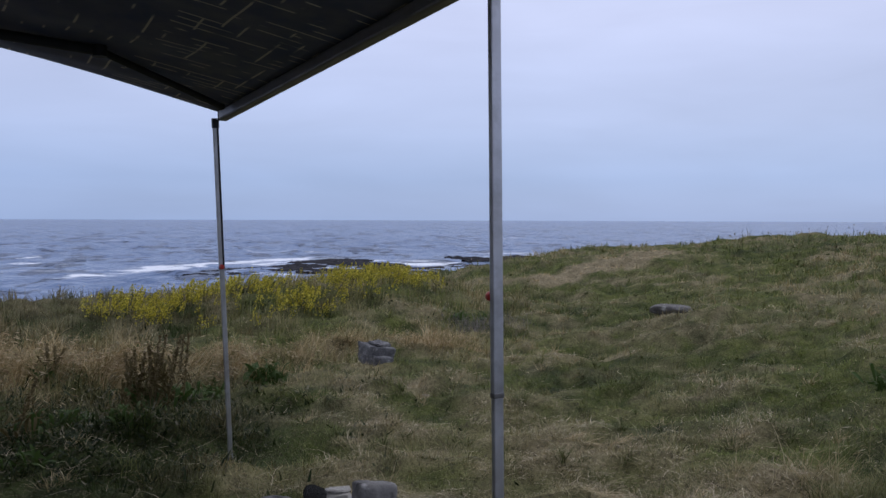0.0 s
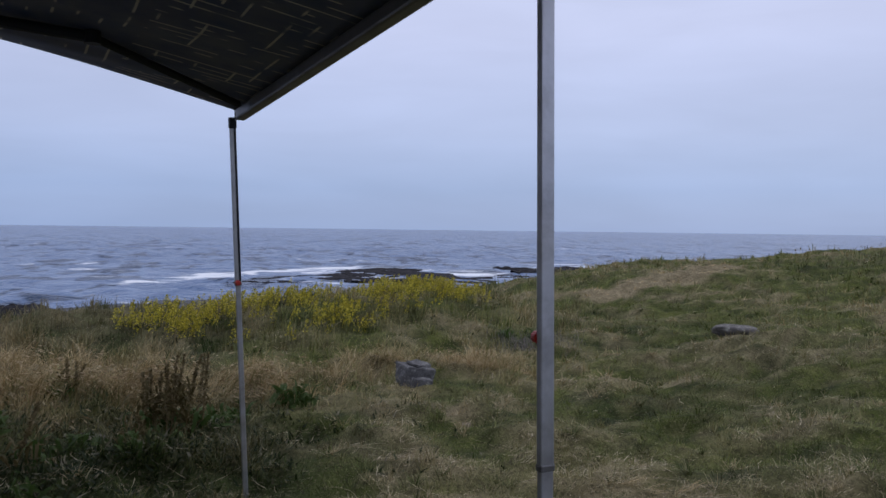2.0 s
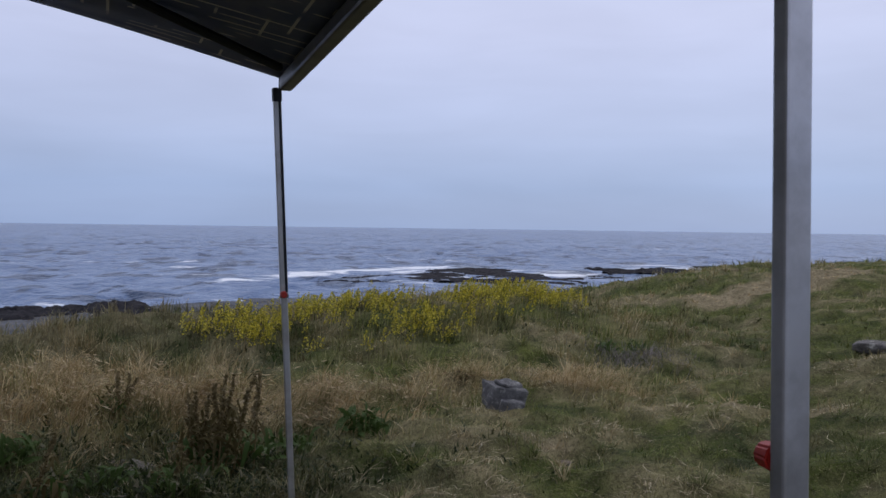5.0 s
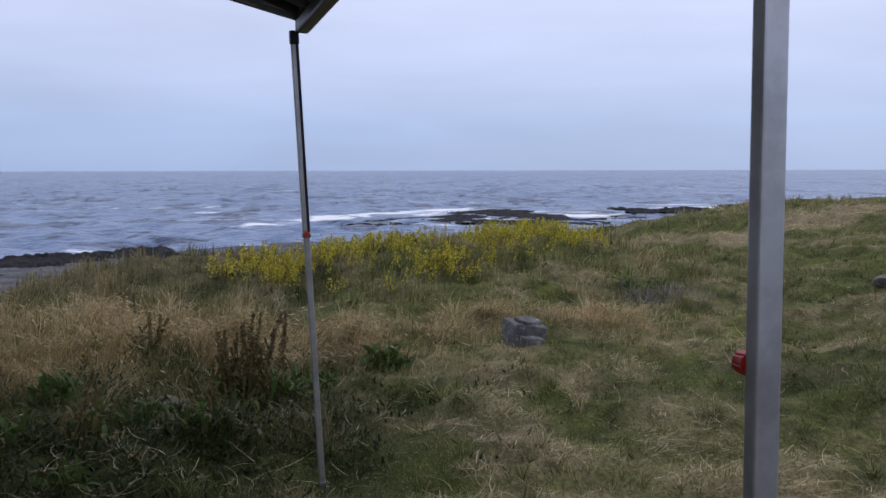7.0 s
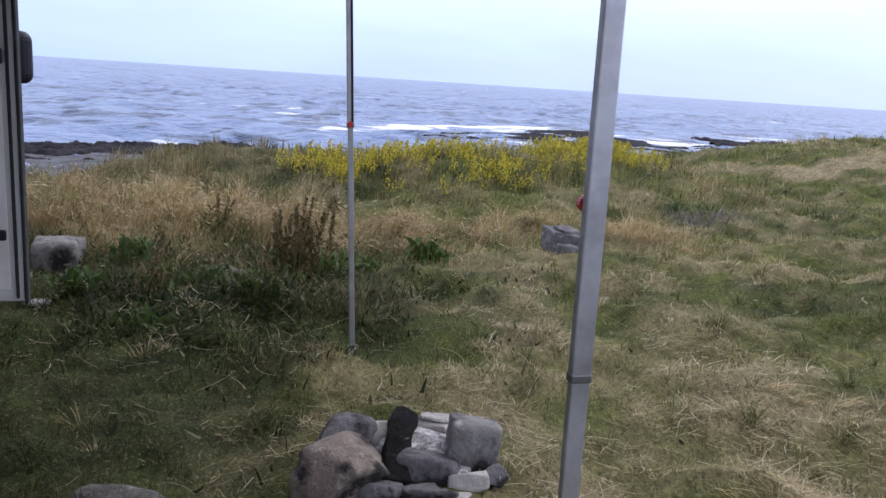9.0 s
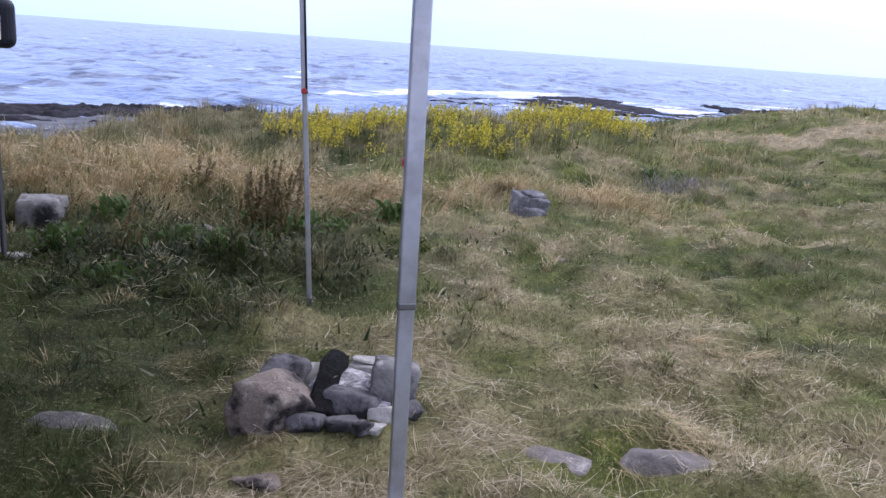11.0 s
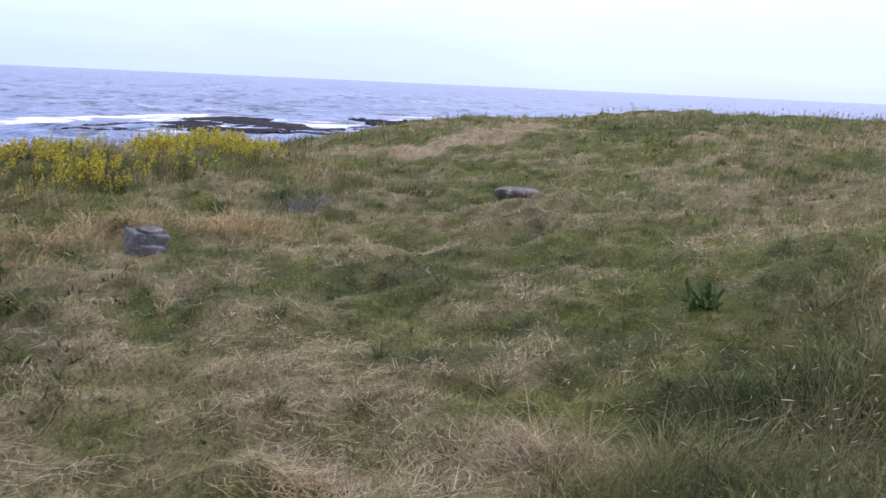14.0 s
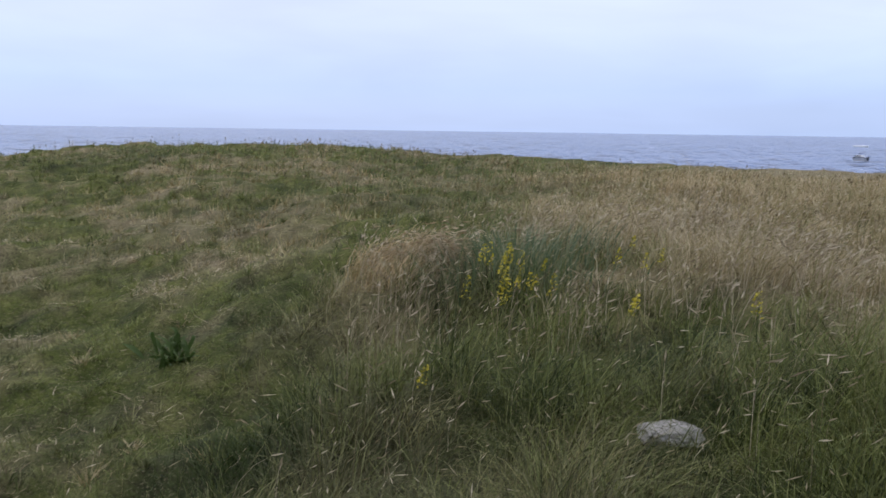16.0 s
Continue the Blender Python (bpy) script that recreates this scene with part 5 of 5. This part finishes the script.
def build_awning():
    top = thing("awning", "dark blue-grey checked roll-out awning on aluminium legs", "awning")
    # cloth, sagging between the front bar and the wall
    nx, ny = 60, 40
    bm = bmesh.new()
    rows = []
    for j in range(ny + 1):
        v = j / ny
        row = []
        for i in range(nx + 1):
            u = i / nx
            x, y = 0.02 + u * 3.6, v * SIDE
            s = v * SIDE
            sag = math.sin(math.pi * v) * math.sin(math.pi * min(1, u * 1.5))
            z = 2.147 + 0.062 * x + 0.235 * s - 0.026 * s * s - 0.05 * sag + 0.012 * math.sin(x * 9 + v * 3) * math.sin(math.pi * v) + 0.02 * math.exp(-((x - 0.42) / 0.08) ** 2) * math.sin(math.pi * min(1, v * 1.4))
            row.append(bm.verts.new((x, y, z)))
        rows.append(row)
    for j in range(ny):
        for i in range(nx):
            bm.faces.new((rows[j][i], rows[j][i + 1], rows[j + 1][i + 1], rows[j + 1][i]))
    cloth = part("canopy", bm, CANOPY, top, smooth=True, m=RIG.copy())
    thick = cloth.modifiers.new("thickness", "SOLIDIFY")
    thick.thickness = 0.004
    bar = part("front_bar", span((0.05, -0.022, 2.119), (3.7, -0.022, 2.348), 0.060, 0.062, 0.012), ALU_DARK, top, "weathered aluminium front rail")
    part("end_cap", span((0.03, -0.022, 2.118), (0.052, -0.022, 2.119), 0.058, 0.058, 0.008), BLACK, bar, "black plastic end cap")
    part("cassette", span((-0.2, SIDE - 0.07, 2.50), (3.9, SIDE - 0.07, 2.75), 0.13, 0.13, 0.03), SHELL, top)
    # folding arm under the cloth
    arm = part("folding_arm", span((0.26, 0.04, 2.140), (0.70, 0.78, 2.300), 0.034, 0.036, 0.015), BLACK, top, "dark folding arm under the cloth")
    part("forearm", span((0.70, 0.78, 2.300), (0.24, SIDE - 0.1, 2.47), 0.05, 0.05, 0.02), BLACK, arm)
    part("elbow", rod(rig(0.70, 0.78, 2.272), rig(0.70, 0.78, 2.325), 0.034, 16), BLACK, arm)

    def leg(foot, head, split, knob_z, knob_side, knob_shift, w1, w2, grooved=False):
        """A telescopic leg of two square tubes with a red clamp knob."""
        f, h = Vector(foot), Vector(head)
        k = f.lerp(h, (split - f.z) / (h.z - f.z))
        d = (h - f).normalized()
        turn = math.atan2(AX.y, AX.x)

        def tube(a, b, w, t):
            bm = box(w, t, (b - a).length, 0.004)
            bm.transform(Matrix.Translation((a + b) / 2) @ Vector((0, 0, 1)).rotation_difference(d).to_matrix().to_4x4() @ pose(0, 0, 0, 0, 0, math.degrees(turn)))
            return bm

        post = part("leg", tube(k, h, w1, w1 * 1.75), ALU, top)
        if grooved:
            a, b = k + d * 0.02, h
            groove = box(0.006, w1 * 0.58, (b - a).length, 0.001)
            groove.transform(Matrix.Translation((a + b) / 2 + AX * (w1 * 0.5) - NX * (w1 * 0.46)) @ Vector((0, 0, 1)).rotation_difference(d).to_matrix().to_4x4() @ pose(0, 0, 0, 0, 0, math.degrees(turn)))
            part("groove", groove, BLACK, post, "dark groove along the tube")
        part("lower_tube", tube(f, k + d * 0.03, w2, w2 * 1.8), ALU, post)
        part("collar", tube(k - d * 0.006, k + d * 0.012, w1 + 0.003, w1 * 1.75 + 0.003), ALU_DARK, post, "worn clamp collar")
        part("foot", tube(f - d * 0.03, f + d * 0.02, w2 + 0.008, w2 * 1.8 + 0.008), ALU_DARK, post, "muddy metal foot")
        part("hinge", tube(h - d * 0.03, h + d * 0.03, w1 + 0.012, w1 * 1.75 + 0.004), BLACK, post, "black hinge bracket")
        c = f.lerp(h, (knob_z - f.z) / (h.z - f.z)) + Vector(knob_side) * (w1 * 0.5) + NX * knob_shift
        bm = bmesh.new()
        n = Vector(knob_side).normalized()
        bmesh.ops.create_cone(bm, cap_ends=True, segments=8, radius1=0.018, radius2=0.015, depth=0.024, matrix=Matrix.Translation(c + n * 0.012) @ n.to_track_quat("Z", "Y").to_matrix().to_4x4())
        bmesh.ops.bevel(bm, geom=bm.edges[:], offset=0.003, segments=2, affect="EDGES")
        part("clamp_knob", bm, RED, post, "red plastic clamp knob")

    leg((0.0, 0.0, -0.04), (-0.055, -0.15, 2.08), 1.19, 1.2, tuple(AX), 0.006, 0.020, 0.016, True)
    leg((1.252, -2.712, -0.04), (1.225, -2.68, 2.275), 0.945, 1.257, tuple(-AX), 0.006, 0.022, 0.020)


build_awning()


def build_motorhome():
    van = thing("motorhome", "cream coach-built motorhome with its side door open", "motorhome")

    def block(x0, x1, y0, y1, z0, z1, bevel):
        bm = box(x1 - x0, y1 - y0, z1 - z0, bevel, ((x0 + x1) / 2, (y0 + y1) / 2, (z0 + z1) / 2), 4)
        bm.transform(RIG)
        bmesh.ops.recalc_face_normals(bm, faces=bm.faces)
        return bm

    # coach body with a real doorway left between its two halves
    part("body", block(0.75, 5.2, SIDE, SIDE + 2.2, 0.42, 2.95, 0.06), SHELL, van, smooth=False)
    part("body", block(-0.9, 0.1, SIDE, SIDE + 2.2, 0.42, 2.95, 0.06), SHELL, van)
    part("body", block(0.0, 0.85, SIDE + 0.5, SIDE + 2.2, 0.42, 2.9, 0.02), PANEL, van, "grey lining behind the doorway")
    part("lintel", block(0.05, 0.8, SIDE + 0.01, SIDE + 0.6, 2.28, 2.9, 0.01), SHELL, van)
    part("sill_step", block(0.05, 0.8, SIDE + 0.01, SIDE + 0.6, 0.36, 0.46, 0.01), BLACK, van, "black entrance step")
    cab = part("cab", block(-2.2, -0.85, SIDE + 0.1, SIDE + 2.0, 0.40, 1.75, 0.16), SHELL, van)
    part("cab_window", block(-1.75, -1.1, SIDE + 0.09, SIDE + 0.12, 1.15, 1.62, 0.01), DARK_GLASS, cab, "dark cab side window")
    part("bumper", block(-2.32, -2.1, SIDE + 0.12, SIDE + 1.98, 0.32, 0.68, 0.05), BLACK, cab, "black front bumper")
    part("overcab", block(-1.9, -0.8, SIDE, SIDE + 2.2, 1.72, 2.95, 0.2), SHELL, van)
    for x in (-1.5, 3.2):
        c = rig(x, SIDE + 0.16, 0.33)
        w = part("wheel", rod(c - NX * 0.10, c + NX * 0.10, 0.33, 32), RUBBER, van, "black rubber tyre")
        part("rim", rod(c - NX * 0.115, c + NX * 0.05, 0.20, 24), STEEL, w, "grey steel rim")
    # door, swung out square to the wall
    door = part("door", block(-0.02, 0.025, SIDE - 0.645, SIDE, 0.30, 2.12, 0.012), SHELL, van, "open cream side door with grey lining")
    part("lining", block(0.025, 0.034, SIDE - 0.585, SIDE - 0.05, 0.36, 2.06, 0.004), PANEL, door)
    part("edge_seal", block(-0.026, 0.036, SIDE - 0.659, SIDE - 0.643, 0.29, 2.13, 0.006), RUBBER, door, "black rubber edge seal")
    part("seal_bead", block(0.025, 0.040, SIDE - 0.622, SIDE - 0.608, 0.32, 2.1, 0.004), RUBBER, door)
    part("catch", block(0.034, 0.060, SIDE - 0.60, SIDE - 0.48, 1.40, 1.47, 0.01), BLACK, door, "black door catch")
    part("lock", block(0.034, 0.055, SIDE - 0.58, SIDE - 0.545, 0.60, 0.65, 0.008), BLACK, door, "small black lock")
    # wing mirror
    shell = part("wing_mirror", block(-2.14, -2.00, SIDE - 0.31, SIDE - 0.10, 1.25, 1.60, 0.065), BLACK, cab, "black wing mirror")
    part("mirror_glass", block(-2.006, -1.993, SIDE - 0.23, SIDE - 0.13, 1.31, 1.55, 0.004), MIRROR, shell)
    part("mirror_arm", span((-2.0, SIDE - 0.12, 1.35), (-1.95, SIDE + 0.14, 1.33), 0.04, 0.05, 0.01), BLACK, shell)


build_motorhome()


def build_boat():
    """A small open motor boat with a white sun top on an arch, far out."""
    boat = thing("motor_boat", "small motor boat with a white canopy at sea", "boat", (215.8, 41.4, SEA_Z + 0.1), 60)
    bm = box(4.4, 1.6, 1.0, 0.0, (0, 0, 0.5))
    for v in bm.verts:
        if v.co.x > 0:
            v.co.y *= 0.25
        if v.co.z < 0.2:
            v.co.y *= 0.6
            v.co.x *= 0.85
    bmesh.ops.bevel(bm, geom=bm.edges[:], offset=0.08, segments=2, affect="EDGES")
    part("hull", bm, WHITE, boat)
    part("rubbing_strake", box(4.3, 1.68, 0.07, 0.02, (-0.1, 0, 0.95)), BLACK, boat)
    part("outboard", box(0.4, 0.4, 0.9, 0.08, (-2.3, 0, 0.7)), BLACK, boat)
    house = part("wheelhouse", box(1.9, 1.3, 0.55, 0.12, (0.1, 0, 1.28)), WHITE, boat)
    for sx in (-0.5, 0.1, 0.7):
        part("window", box(0.42, 1.34, 0.30, 0.03, (sx, 0, 1.34)), DARK_GLASS, house)
    part("arch", rod((0.1, -0.62, 1.9), (0.1, 0.62, 1.9), 0.05, 8), BLACK, boat)
    for sx in (-0.8, 0.8):
        for sy in (-0.55, 0.55):
            part("canopy_post", rod((sx, sy, 1.0), (sx, sy, 3.45), 0.02, 8), ALU, boat)
    part("canopy", box(3.2, 1.6, 0.45, 0.1, (0, 0, 3.6)), WHITE, boat)


build_boat()
